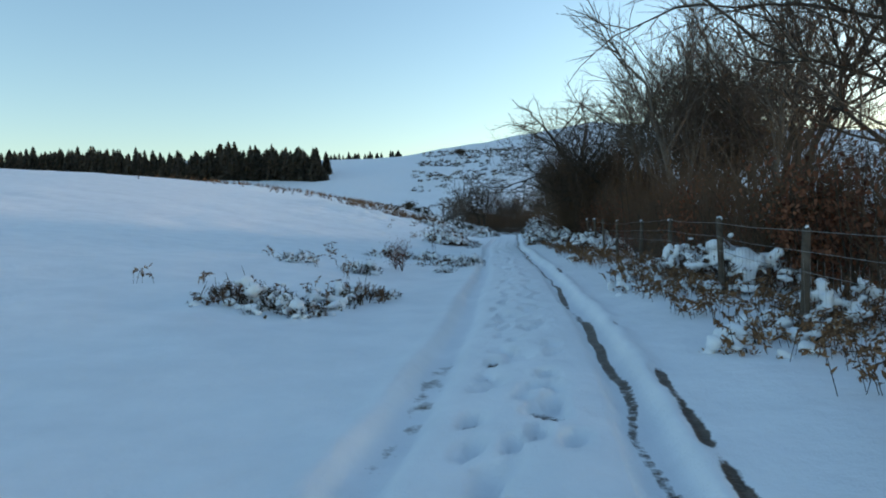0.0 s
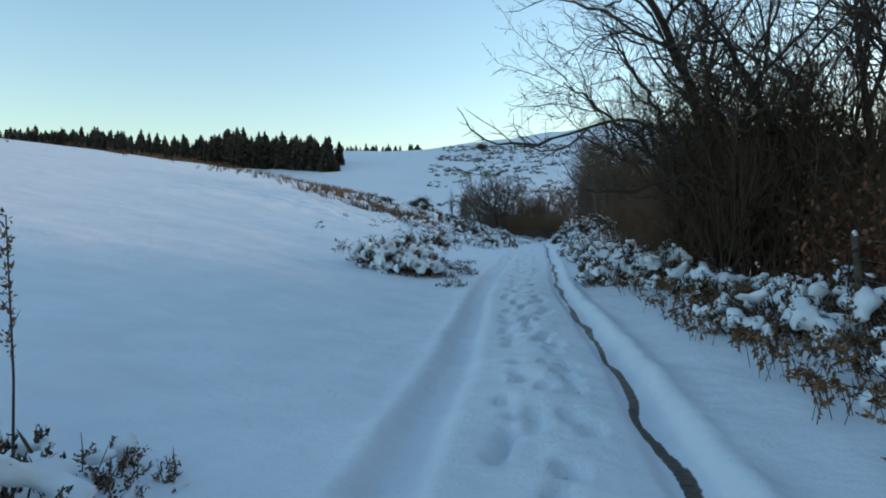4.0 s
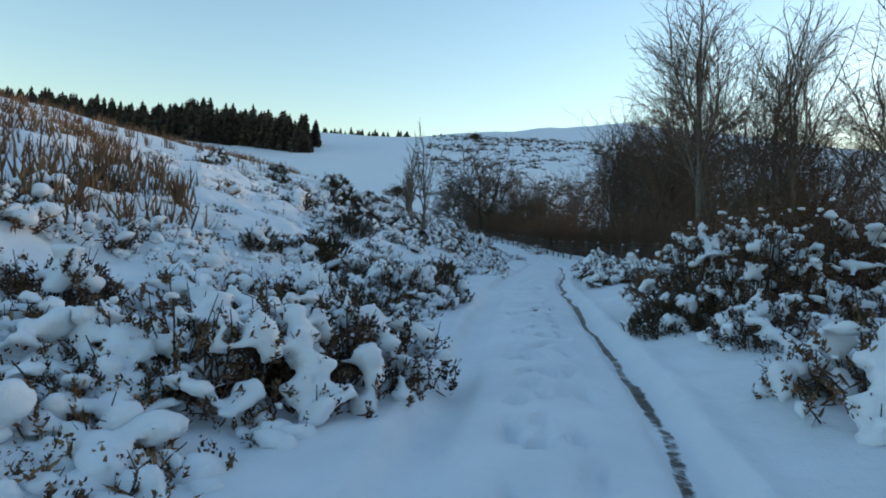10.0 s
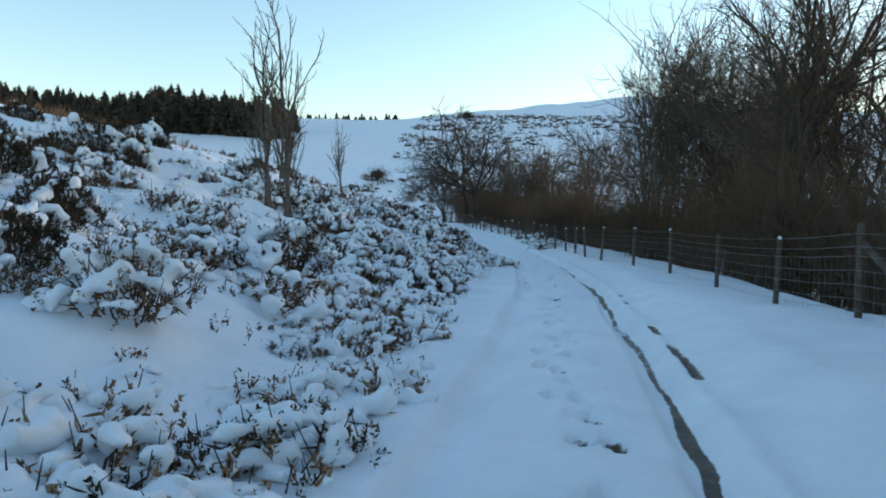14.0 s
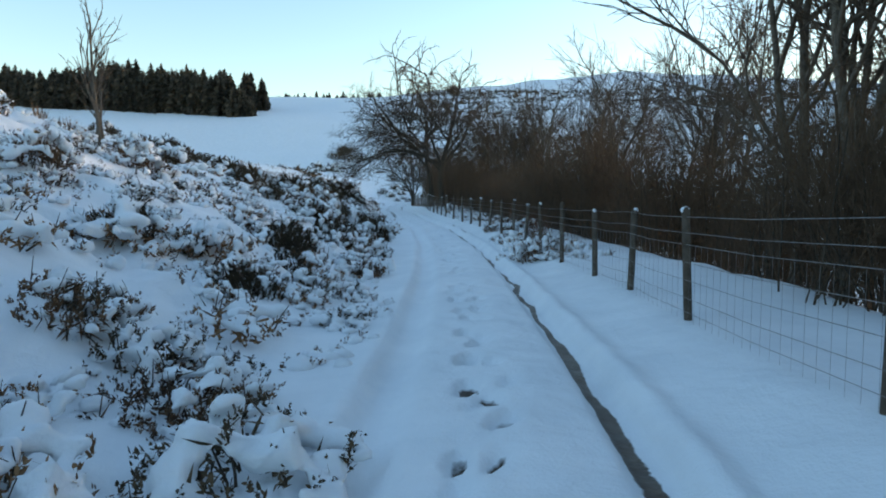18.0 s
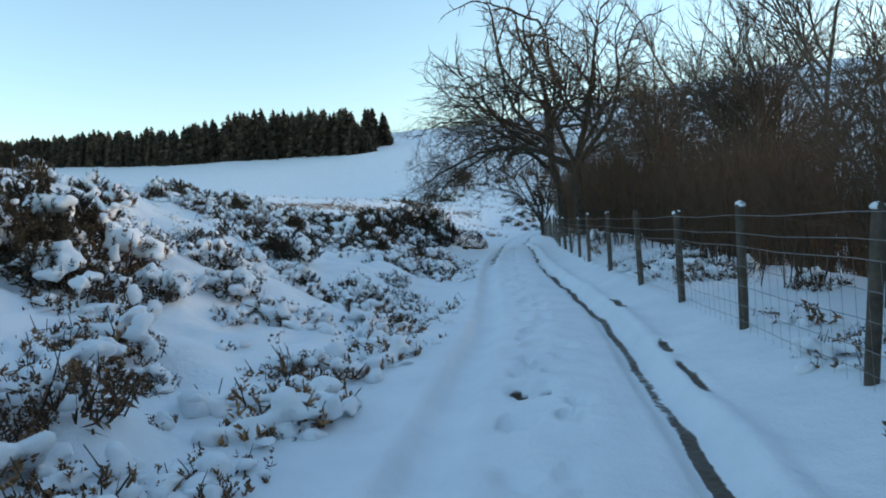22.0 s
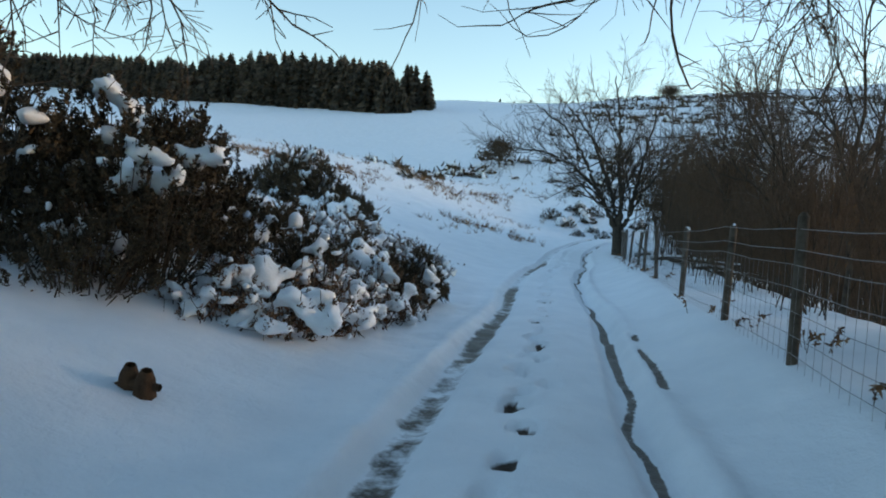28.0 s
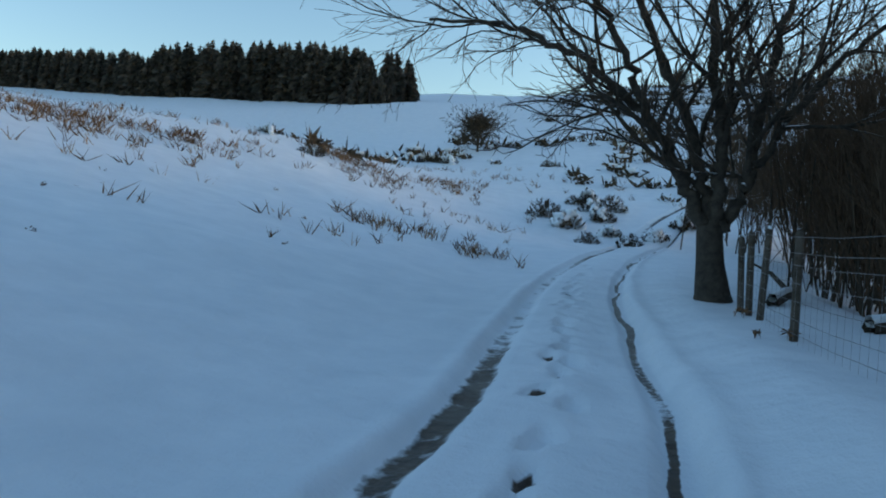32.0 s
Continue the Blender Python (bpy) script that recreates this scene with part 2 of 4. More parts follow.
def land(x, y):
    """Height of the land without ruts and footprints."""
    x, y = np.asarray(x, float), np.asarray(y, float)
    u = x - track_x(y)
    hill = 0.24 * np.maximum(y - 190, 0) + 0.07 * np.maximum(-58 - x, 0) * smooth(150, 260, y)
    crest = 47 + 0.27 * np.maximum(x + 40, 0) - 0.5 * np.maximum(x - 95, 0) + 0.2 * np.maximum(x - 480, 0)
    hill = -np.logaddexp(-hill / 4, -(crest + 0.02 * np.maximum(y - 600, 0)) / 4) * 4
    hill = np.maximum(hill, 0)
    z = track_z(y) + hill
    k = spline(y, [-60, -20, 20, 50, 75, 100, 130, 160, 185, 205, 230, 300], [0.06, 0.085, 0.125, 0.2, 0.29, 0.36, 0.3, 0.25, 0.13, 0.03, 0.0, 0.0])
    left = np.maximum(-u - 1.6, 0)
    top = 10 + 0.9 * (1 - smooth(90, 130, y)) - 1.6 * np.exp(-((y - 105) / 25) ** 2)
    z = z + top * np.tanh(k * left / top) * (1 - np.exp(-left / 1.2)) - 0.02 * np.maximum(left - 80, 0) * (1 - smooth(150, 260, y))
    z = z + 3.2 * np.exp(-((y - 191) / np.where(y < 191, 16, 10)) ** 2) * smooth(9, 27, -x) * (1 - smooth(55, 90, -x))
    right = np.maximum(u - 4.5, 0)
    valley = 1 - smooth(185, 300, y - 0.35 * np.maximum(x, 0))
    z = z - 13 * np.tanh(0.34 * right / 13) * valley
    verge = spline(y, [-60, 0, 30, 60, 78, 100, 120, 146, 165, 185, 230], [0.0, 0.05, 0.1, 0.2, 0.3, 0.2, 0.25, 0.42, 0.3, 0.0, 0.0])
    z = z + verge * np.exp(-(np.maximum(2.2 - u, 0) / 0.7) ** 2 - (np.maximum(u - 3.6, 0) / 2.5) ** 2)
    shrubby = smooth(46, 60, y) * (1 - smooth(134, 140, y)) * smooth(2.0, 3.2, -u) * (1 - smooth(14, 22, -u)) + smooth(36, 42, y) * (1 - smooth(68, 73, y)) * smooth(2.3, 3.2, u) * (1 - smooth(8, 10, u))
    z = z + shrubby * (0.06 + 0.36 * fbm(x, y, 0.75, 13, 2) + 0.35 * fbm(x, y, 2.6, 15, 1))
    ease = np.clip((np.abs(u) - 1.2) / 3, 0, 1)
    z = z + fbm(x, y, 14, 3, 3) * 0.5 * ease * np.clip((np.abs(u) - 3) / 10, 0.15, 1) + fbm(x, y, 2.2, 11, 3) * 0.16 * ease
    return z + fbm(x, y, 90, 29, 2) * 3.0 * smooth(30, 120, np.abs(u)) + fbm(x, y, 26, 41, 3) * 1.6 * smooth(195, 260, y)


def ground_z(x, y):
    return float(land(x, y))


def steps(knots):
    """Positions that run from the first knot outwards: (end, first step, growth)."""
    out, x = [], 0.0
    for end, step, growth in knots:
        while x < end - 1e-6:
            out.append(x)
            x += step
            step *= growth
    out.append(x)
    return out


def make_land():
    side = steps([(1.3, 0.05, 1.0), (2.3, 0.08, 1.0), (9, 0.1, 1.012), (14, 0.2, 1.05), (2600, 0.5, 1.13)])
    us = np.array(sorted(set([-v for v in side[1:]] + [v for v in side if v < 0.5 or v > 1.25] + list(np.arange(0.5, 1.26, 0.028)))))
    ys = np.array([-v - 4 for v in reversed(steps([(400, 0.8, 1.2)])[1:])] + list(np.arange(-4, 182, 0.09)) + [182 + v for v in steps([(2800, 0.3, 1.05)])])
    U, Y = np.meshgrid(us, ys)
    X = track_x(Y) + U
    Z = land(X, Y)
    # wheel ruts, crown and footprints
    wob = 0.09 * fbm(Y * 0 + 3, Y, 3.0, 51, 3)
    near = np.exp(-(U / 2.6) ** 4)
    Z += near * (0.05 * np.exp(-((U - 0.2) / 0.4) ** 2) + fbm(X, Y, 0.5, 61, 2) * 0.035 + fbm(X, Y, 0.22, 67, 2) * 0.02)
    shift = rut_shift(Y)
    left = U - LEFT_RUT - wob - shift
    right = U - RIGHT_RUT - wob - shift
    Z -= (0.09 + 0.04 * fbm(X, Y, 0.6, 63, 2)) * np.exp(-(left / 0.17) ** 4) + 0.12 * np.exp(-(right / 0.15) ** 4)
    Z += 0.03 * np.exp(-((left + 0.28) / 0.1) ** 2) + 0.045 * np.exp(-((right - 0.27) / 0.1) ** 2)
    rng = np.random.RandomState(7)
    dents = Z * 0
    rows = {}
    yy = -2.0
    while yy < 180:
        for lane in ((-0.12, 0.1, 0.34) if yy < 75 else (-0.14, 0.1) if yy < 140 else (0.0, 0.08)):
            if rng.rand() < 0.66:
                cx, cy = lane + float(rut_shift(yy)) + rng.normal(0, 0.07), yy + rng.normal(0, 0.12)
                i0, i1 = np.searchsorted(ys, (cy - 0.35, cy + 0.35))
                j0, j1 = np.searchsorted(us, (cx - 0.3, cx + 0.3))
                a = rng.normal(0, 0.3)
                du, dy = U[i0:i1, j0:j1] - cx, Y[i0:i1, j0:j1] - cy
                p, q = du * math.cos(a) + dy * math.sin(a), dy * math.cos(a) - du * math.sin(a)
                size = rng.uniform(0.8, 1.25)
                r = (p / (0.075 * size)) ** 2 + (q / (0.15 * size)) ** 2
                dents[i0:i1, j0:j1] = np.maximum(dents[i0:i1, j0:j1], rng.uniform(0.05, 0.12) * np.exp(-r ** 3) - 0.015 * np.exp(-((r - 2.5) / 1.2) ** 2))
        yy += rng.uniform(0.26, 0.5)
    Z -= dents
    # bare mud in the ruts
    mud = 1.15 * np.exp(-((right + 0.02 - 0.11 * fbm(Y * 0, Y, 1.1, 71, 2)) / (0.034 + 0.04 * (fbm(Y * 0 + 4, Y, 2.2, 73, 2) + 0.4))) ** 4) * (0.82 + 0.85 * fbm(Y * 0 + 5, Y, 2.5, 77, 3))
    torn = 0 * Y
    for a, b in ((3, 8.5), (15, 17), (76, 80), (82.5, 84), (117, 122), (146, 150)):
        torn = np.maximum(torn, smooth(a - 0.6, a, Y) * (1 - smooth(b, b + 0.6, Y)))
    torn = torn * np.clip(0.55 + 2.6 * fbm(Y * 0 + 8, Y, 0.9, 81, 3), 0, 1)
    mud += 1.1 * np.exp(-((right - 0.31 - 0.05 * fbm(Y * 0 + 6, Y, 0.7, 83, 2)) / 0.05) ** 2) * torn
    Z -= 0.05 * np.exp(-((right - 0.31) / 0.06) ** 2) * torn
    wet = np.clip(0.2 + 2.2 * fbm(Y * 0 + 2, Y, 9, 91, 2) + 1.05 * smooth(130, 146, Y), 0, 1)
    mud += (0.55 + 0.3 * smooth(134, 142, Y)) * np.exp(-((left - 0.02) / 0.15) ** 4) * wet * np.clip(0.8 + 0.6 * fbm(Y * 0, Y, 3.0, 97, 2), 0, 1)
    mud += 1.05 * np.clip(dents * 16 - 0.5, 0, 1) * smooth(0.0, 0.25, fbm(X, Y, 1.5, 99, 2) - 0.12 + 0.4 * smooth(134, 144, Y) * (U < 0.2))
    n, mcols = U.shape
    verts = np.stack([X, Y, Z], -1).reshape(-1, 3)
    idx = np.arange(n * mcols).reshape(n, mcols)
    faces = np.stack([idx[:-1, :-1], idx[:-1, 1:], idx[1:, 1:], idx[1:, :-1]], -1).reshape(-1, 4)
    me = quick_mesh("ground", verts, faces)
    me.attributes.new("mud", "FLOAT", "POINT").data.foreach_set("value", mud.ravel().astype(np.float32))
    me.attributes.new("streak", "FLOAT", "POINT").data.foreach_set("value", (U < 0.15).astype(np.float32).ravel())
    me.polygons.foreach_set("use_smooth", np.ones(len(faces), bool))
    me.materials.append(GROUND)
    return tagged(new("ground", me), "snow-covered hillside with a rutted farm track", "ground", kind="structure")


def quick_mesh(name, verts, faces):
    me = bpy.data.meshes.new(name)
    verts, faces = np.asarray(verts, np.float32), np.asarray(faces, np.int32)
    k = faces.shape[1]
    me.vertices.add(len(verts))
    me.vertices.foreach_set("co", verts.ravel())
    me.loops.add(faces.size)
    me.loops.foreach_set("vertex_index", faces.ravel())
    me.polygons.add(len(faces))
    me.polygons.foreach_set("loop_start", np.arange(0, faces.size, k, dtype=np.int32))
    me.update(calc_edges=True)
    me.validate()
    return me


make_land()


# mesh helpers ------------------------------------------------------------
class Pile:
    """Collects quads and triangles for one mesh (triangles repeat a corner as a split)."""

    def __init__(self):
        self.v, self.f, self.n = [], [], 0

    def add(self, v, f):
        v = np.asarray(v, float)
        self.v.append(v)
        self.f.append(np.asarray(f, int) + self.n)
        self.n += len(v)

    def mesh(self, name, mat, flat=False):
        v = np.concatenate(self.v) if self.v else np.zeros((3, 3))
        f = np.concatenate(self.f) if self.f else np.array([[0, 1, 2]])
        me = quick_mesh(name, v, f)
        if not flat:
            me.polygons.foreach_set("use_smooth", np.ones(len(me.polygons), bool))
        me.materials.append(mat)
        return me


def part(name, mesh, parent, label=""):
    ob = new(name, mesh)
    ob.parent = parent
    if label:
        ob["label"] = label
    return ob


def thing(name, label, category, group="", kind=""):
    return tagged(new(name), label, category, group, kind)


def tube(pile, pts, radii, sides=4):
    """A tapered tube through points, as triangles."""
    pts, radii = np.asarray(pts, float), np.asarray(radii, float)
    n = len(pts)
    d = np.gradient(pts, axis=0)
    d /= np.linalg.norm(d, axis=1)[:, None] + 1e-9
    ref = np.where(np.abs(d[:, 2:3]) > 0.9, np.array([[1.0, 0, 0]]), np.array([[0, 0, 1.0]]))
    a = np.cross(d, ref)
    a /= np.linalg.norm(a, axis=1)[:, None] + 1e-9
    b = np.cross(d, a)
    ang = np.arange(sides) * 2 * math.pi / sides
    ring = np.cos(ang)[None, :, None] * a[:, None] + np.sin(ang)[None, :, None] * b[:, None]
    v = (pts[:, None] + ring * radii[:, None, None]).reshape(-1, 3)
    i = np.arange(n - 1)[:, None] * sides
    j = np.arange(sides)[None]
    j2 = (j + 1) % sides
    p, q, r, s = i + j, i + j2, i + sides + j2, i + sides + j
    f = np.concatenate([np.stack([p, q, r], -1).reshape(-1, 3), np.stack([p, r, s], -1).reshape(-1, 3)])
    pile.add(v, f)


def ico(level):
    bm = bmesh.new()
    bmesh.ops.create_icosphere(bm, subdivisions=level, radius=1.0)
    v = np.array([p.co[:] for p in bm.verts])
    f = np.array([[p.index for p in q.verts] for q in bm.faces])
    bm.free()
    return v, f


ICO1, ICO2 = ico(2), ico(3)


def lump(pile, rng, c, size, flat=0.55, level=1):
    """A soft pillow of snow."""
    v, f = ICO1 if level == 1 else ICO2
    k = 1 + 0.28 * np.sin(v @ rng.normal(0, 1.6, 3) + rng.uniform(0, 6)) + 0.14 * np.sin(v @ rng.normal(0, 3.5, 3) + rng.uniform(0, 6))
    w = v * k[:, None] * np.array([rng.uniform(0.75, 1.3), rng.uniform(0.75, 1.3), flat * rng.uniform(0.8, 1.2)])
    w[:, 2] = np.where(w[:, 2] < 0, w[:, 2] * 0.8, w[:, 2])
    pile.add(w * size + np.asarray(c), f)


def fused(pile, name, mat, voxel, rough=0.02):
    """One soft mass out of overlapping pillows."""
    ob = new("mould", pile.mesh("mould", mat))
    r = ob.modifiers.new("merge", "REMESH")
    r.mode, r.voxel_size = "VOXEL", voxel
    s = ob.modifiers.new("soften", "SMOOTH")
    s.factor, s.iterations = 0.5, 4
    me = bpy.data.meshes.new_from_object(ob.evaluated_get(bpy.context.evaluated_depsgraph_get()))
    bpy.data.objects.remove(ob)
    me.name = name
    n = len(me.vertices)
    co, no = np.zeros(n * 3, np.float32), np.zeros(n * 3, np.float32)
    me.vertices.foreach_get("co", co)
    me.vertices.foreach_get("normal", no)
    co, no = co.reshape(-1, 3), no.reshape(-1, 3)
    k = fbm(co[:, 0] + 1.7 * co[:, 2], co[:, 1] - 1.3 * co[:, 2], 0.11, 7, 2) * rough * 2
    me.vertices.foreach_set("co", (co + no * k[:, None]).astype(np.float32).ravel())
    me.polygons.foreach_set("use_smooth", np.ones(len(me.polygons), bool))
    return me


def blades(pile, base, tip, width, rng):
    """Thin folded blades from base to tip points (n x 3), two triangles each side."""
    base, tip = np.asarray(base, float), np.asarray(tip, float)
    d = tip - base
    s = np.cross(d, rng.normal(0, 1, d.shape))
    s /= np.linalg.norm(s, axis=1)[:, None] + 1e-9
    w = np.broadcast_to(np.asarray(width, float).reshape(-1, 1), (len(base), 1))
    mid = base + d * 0.5
    v = np.stack([base - s * w * 0.5, base + s * w * 0.5, mid + s * w * 0.5, tip, mid - s * w * 0.5], 1).reshape(-1, 3)
    o = np.arange(len(base))[:, None] * 5
    f = np.concatenate([o + np.array([[0, 1, 2]]), o + np.array([[0, 2, 4]]), o + np.array([[4, 2, 3]])])
    pile.add(v, f)


# trees -------------------------------------------------------------------
def grow(rng, wood, twigs, start, way, length, radius, depth, p):
    """One limb and, from it, its side limbs."""
    n = max(2 if depth >= p["depth"] else 3, int(length / p["seg"]) + 1)
    pts, q, d = [np.array(start)], np.array(start), np.array(way) / np.linalg.norm(way)
    step = length / (n - 1)
    for i in range(n - 1):
        d = d + rng.normal(0, p["wander"], 3) * (0.6 + 0.5 * min(depth, 2)) + np.array([0, 0, p["lift"][min(depth, len(p["lift"]) - 1)] + (0.35 if depth and q[2] < p.get("floor", -9) else 0)])
        d /= np.linalg.norm(d)
        q = q + d * step
        if depth and q[2] < p.get("floor", -9) - 0.4:
            q = np.array([q[0], q[1], p["floor"] - 0.4])
        pts.append(q)
    last = depth >= p["depth"]
    radii = radius * np.linspace(1, 0.12 if last else 0.4, n) ** 0.9
    radii = np.maximum(radii, p["thin"])
    tube(twigs if depth >= p["twig_from"] else wood, pts, radii, p["sides"][min(depth, len(p["sides"]) - 1)])
    if last:
        return
    kids = p["kids"][min(depth, len(p["kids"]) - 1)]
    first = p["first"][min(depth, len(p["first"]) - 1)]
    for k in range(kids):
        t = first + (1 - first) * (k + rng.uniform(0, 1)) / kids
        if k == kids - 1:
            t = 1.0
        i = min(int(t * (n - 1)), n - 2)
        g = t * (n - 1) - i
        at = pts[i] * (1 - g) + pts[i + 1] * g
        along = pts[i + 1] - pts[i]
        along /= np.linalg.norm(along)
        side = rng.normal(0, 1, 3)
        side -= along * (side @ along)
        side /= np.linalg.norm(side) + 1e-9
        open_ = radians(rng.uniform(*p["angle"])) * (0.45 if k == kids - 1 else 1)
        way2 = along * math.cos(open_) + side * math.sin(open_)
        shrink = (p["shrink"][depth] if isinstance(p["shrink"], list) else p["shrink"]) * rng.uniform(0.75, 1.2) * (1.15 - 0.45 * t if depth == 0 else 1)
        grow(rng, wood, twigs, at, way2, length * shrink, radius * (p.get("slim", 0.52) if k < kids - 1 else 0.66) * (1 - 0.35 * t if depth == 0 else 1), depth + 1, p)


TREE = dict(seg=0.55, wander=0.1, lift=[0.02, 0.05, 0.06, 0.03, 0.02], depth=4, twig_from=3, sides=[7, 5, 4, 3, 3], kids=[8, 5, 4, 4], first=[0.3, 0.25, 0.2, 0.2], angle=(28, 60), shrink=0.56, thin=0.006)


def tree_meshes(seed, stems, p, bark, twig):
    """stems: (x, y, lean x, lean y, length, radius). Returns meshes for trunk and crown."""
    rng = np.random.RandomState(seed)
    wood, twigs = Pile(), Pile()
    for x, y, lx, ly, length, radius in stems:
        grow(rng, wood, twigs, (x, y, -0.15), (lx, ly, 1.0), length, radius, 0, p)
    return wood.mesh("trunk", bark), twigs.mesh("crown", twig)


def tree(name, label, meshes, at, turn=0.0, scale=1.0, group="", category="tree"):
    t = thing(name, label, category, group)
    made = [part("trunk", meshes[0], t), part("crown", meshes[1], t)]
    if category == "shrub":
        made = [tagged(p, kind="stuff") for p in made]
    t.matrix_basis = Matrix.Translation(at) @ Matrix.Rotation(turn, 4, "Z") @ Matrix.Scale(scale, 4)
    return t


def planted(x, y, turn=0.0, size=1.0, sink=0.0):
    return Matrix.LocRotScale((x, y, ground_z(x, y) - sink), Euler((0, 0, turn)), (size, size, size))


def copies(first, spots, rng, low=0.85, high=1.2, sink=0.03):
    """Copies of a thing at spots (x, y)."""
    for x, y in spots:
        s = rng.uniform(low, high)
        c = copy_thing(first, Matrix())
        c.matrix_basis = planted(x, y, rng.uniform(0, 6.28), s, sink)


def along(y, u):
    return float(track_x(y)) + u, y


def scatter(rng, n, y0, y1, u0, u1):
    return [along(rng.uniform(y0, y1), rng.uniform(u0, u1)) for _ in range(n)]


def spread(variants, spots, rng, low, high, sink=0.03):
    """Shares spots between variants; each variant's first thing takes the first spot."""
    for i, v in enumerate(variants):
        mine = spots[i::len(variants)]
        if not mine:
            continue
        x, y = mine[0]
        v.matrix_basis = planted(x, y, rng.uniform(0, 6.28), rng.uniform(low, high), sink)
        copies(v, mine[1:], rng, low, high, sink)


# woodland beside the track ------------------------------------------------
rng = np.random.RandomState(21)
wood_trees = []
for i in range(5):
    stems = [(rng.normal(0, 0.25), rng.normal(0, 0.25), rng.normal(0, 0.1), rng.normal(0, 0.1), rng.uniform(6.0, 7.5), rng.uniform(0.07, 0.12)) for _ in range(1 + i % 3)]
    p = dict(TREE, kids=[10 if len(stems) == 1 else 7, 5, 5, 4], lift=[0.02, 0.06, 0.05, 0.03, 0.02], first=[0.4, 0.25, 0.2, 0.2], slim=0.54, shrink=0.5 + 0.015 * i, wander=0.09 + 0.006 * i, angle=(22, 50), thin=0.0042)
    wood_trees.append(tree("bare_tree", "bare dark-barked tree in the woodland beside the track", tree_meshes(100 + i, stems, p, BARK if i % 2 else BARK_PALE, TWIG), (0, 0, 0), group="woodland trees"))
spots = scatter(rng, 16, 17, 36, 6.2, 14) + scatter(rng, 3, 4, 14, 8.5, 13) + scatter(rng, 19, 88, 110, 5.4, 13) + scatter(rng, 6, 116, 140, 8.5, 15)
spread(wood_trees, spots, rng, 0.9, 1.25)
# smaller trees: beyond the open stretch, and towards the bend
fine_trees = []
for i in range(2):
    stems = [(0, 0, rng.normal(0, 0.06), rng.normal(0, 0.06), 5.2, 0.085), (0.25, 0.2, 0.16, rng.normal(0, 0.1), 4.6, 0.06)][:2 - i]
    p = dict(TREE, seg=0.35, kids=[11, 6, 6, 4], lift=[0.02, 0.08, 0.05, 0.02, 0.0], first=[0.42, 0.2, 0.15, 0.15], slim=0.46, shrink=[0.5, 0.55, 0.5, 0.5], wander=0.1, angle=(20, 50), thin=0.0035)
    fine_trees.append(tree("birch_tree", "slender bare birch with a fine twiggy crown above the scrub", tree_meshes(130 + i, stems, p, BARK_PALE, TWIG), (0, 0, 0), group="birches"))
spread(fine_trees, [(8.2, 69.6), (10.8, 69.6), (12.6, 67.0), (9.7, 72.6), (11.9, 73.4), (14.2, 69.0), (12.3, 57.8), (12.9, 58.8)], rng, 0.95, 1.15, 0.05)
for x, y in scatter(rng, 9, 74, 90, 7.2, 14):
    copy_thing(wood_trees[rng.randint(5)], Matrix()).matrix_basis = planted(x, y, rng.uniform(0, 6.28), rng.uniform(0.62, 0.9), 0.05)
for x, y in scatter(rng, 24, 142, 190, 6, 16):
    copy_thing(wood_trees[rng.randint(5)], Matrix()).matrix_basis = planted(x, y, rng.uniform(0, 6.28), rng.uniform(0.6, 0.85), 0.05)

thickets = []
SHRUB = dict(TREE, seg=0.5, depth=3, twig_from=1, kids=[6, 5, 3], first=[0.12, 0.15, 0.15], sides=[4, 3, 3, 3], lift=[0.05, 0.12, 0.08, 0.05], shrink=0.55, angle=(12, 42), wander=0.1, thin=0.005)
for i in range(4):
    stems = [(rng.normal(0, 0.6), rng.normal(0, 0.6), rng.normal(0, 0.22), rng.normal(0, 0.22), rng.uniform(2.0, 3.3), 0.022) for _ in range(9)]
    thickets.append(tree("bare_shrub", "dense leafless brown shrub in the woodland undergrowth", tree_meshes(200 + i, stems, SHRUB, BARK, TWIG_BROWN), (0, 0, 0), group="woodland undergrowth", category="shrub"))
spots = scatter(rng, 24, 32, 37, 3.8, 8) + scatter(rng, 40, 46, 74, 6.5, 13) + scatter(rng, 56, 74, 122, 5.6, 12)
spread(thickets, spots, rng, 0.85, 1.25)
for x, y in scatter(rng, 24, 80, 96, 5.4, 8.5) + scatter(rng, 36, 96, 120, 3.9, 8.5) + scatter(rng, 24, 60, 84, 5.5, 10):
    copy_thing(thickets[rng.randint(4)], Matrix()).matrix_basis = planted(x, y, rng.uniform(0, 6.28), rng.uniform(0.6, 0.9), 0.05)
for x, y in scatter(rng, 72, 3, 34, 4.0, 10):
    copy_thing(thickets[rng.randint(4)], Matrix()).matrix_basis = planted(x, y, rng.uniform(0, 6.28), rng.uniform(0.5, 0.8), 0.05)
for x, y in scatter(rng, 16, 33.5, 46, 2.9, 4.6):
    copy_thing(thickets[rng.randint(4)], Matrix()).matrix_basis = planted(x, y, rng.uniform(0, 6.28), rng.uniform(0.35, 0.6), 0.05)
willows = []
WILLOW = dict(SHRUB, kids=[7, 5, 3], angle=(8, 30), lift=[0.06, 0.16, 0.12, 0.06], thin=0.0045)
for i in range(3):
    stems = [(rng.normal(0, 0.55), rng.normal(0, 0.55), rng.normal(0, 0.14), rng.normal(0, 0.14), rng.uniform(2.0, 3.2), 0.02) for _ in range(11)]
    willows.append(tree("willow_shrub", "dense upright brown willow scrub behind the fence", tree_meshes(230 + i, stems, WILLOW, BARK, TWIG_BROWN), (0, 0, 0), group="willow scrub", category="shrub"))
spread(willows, scatter(rng, 34, 114, 128, 3.2, 8), rng, 0.4, 0.6, 0.05)
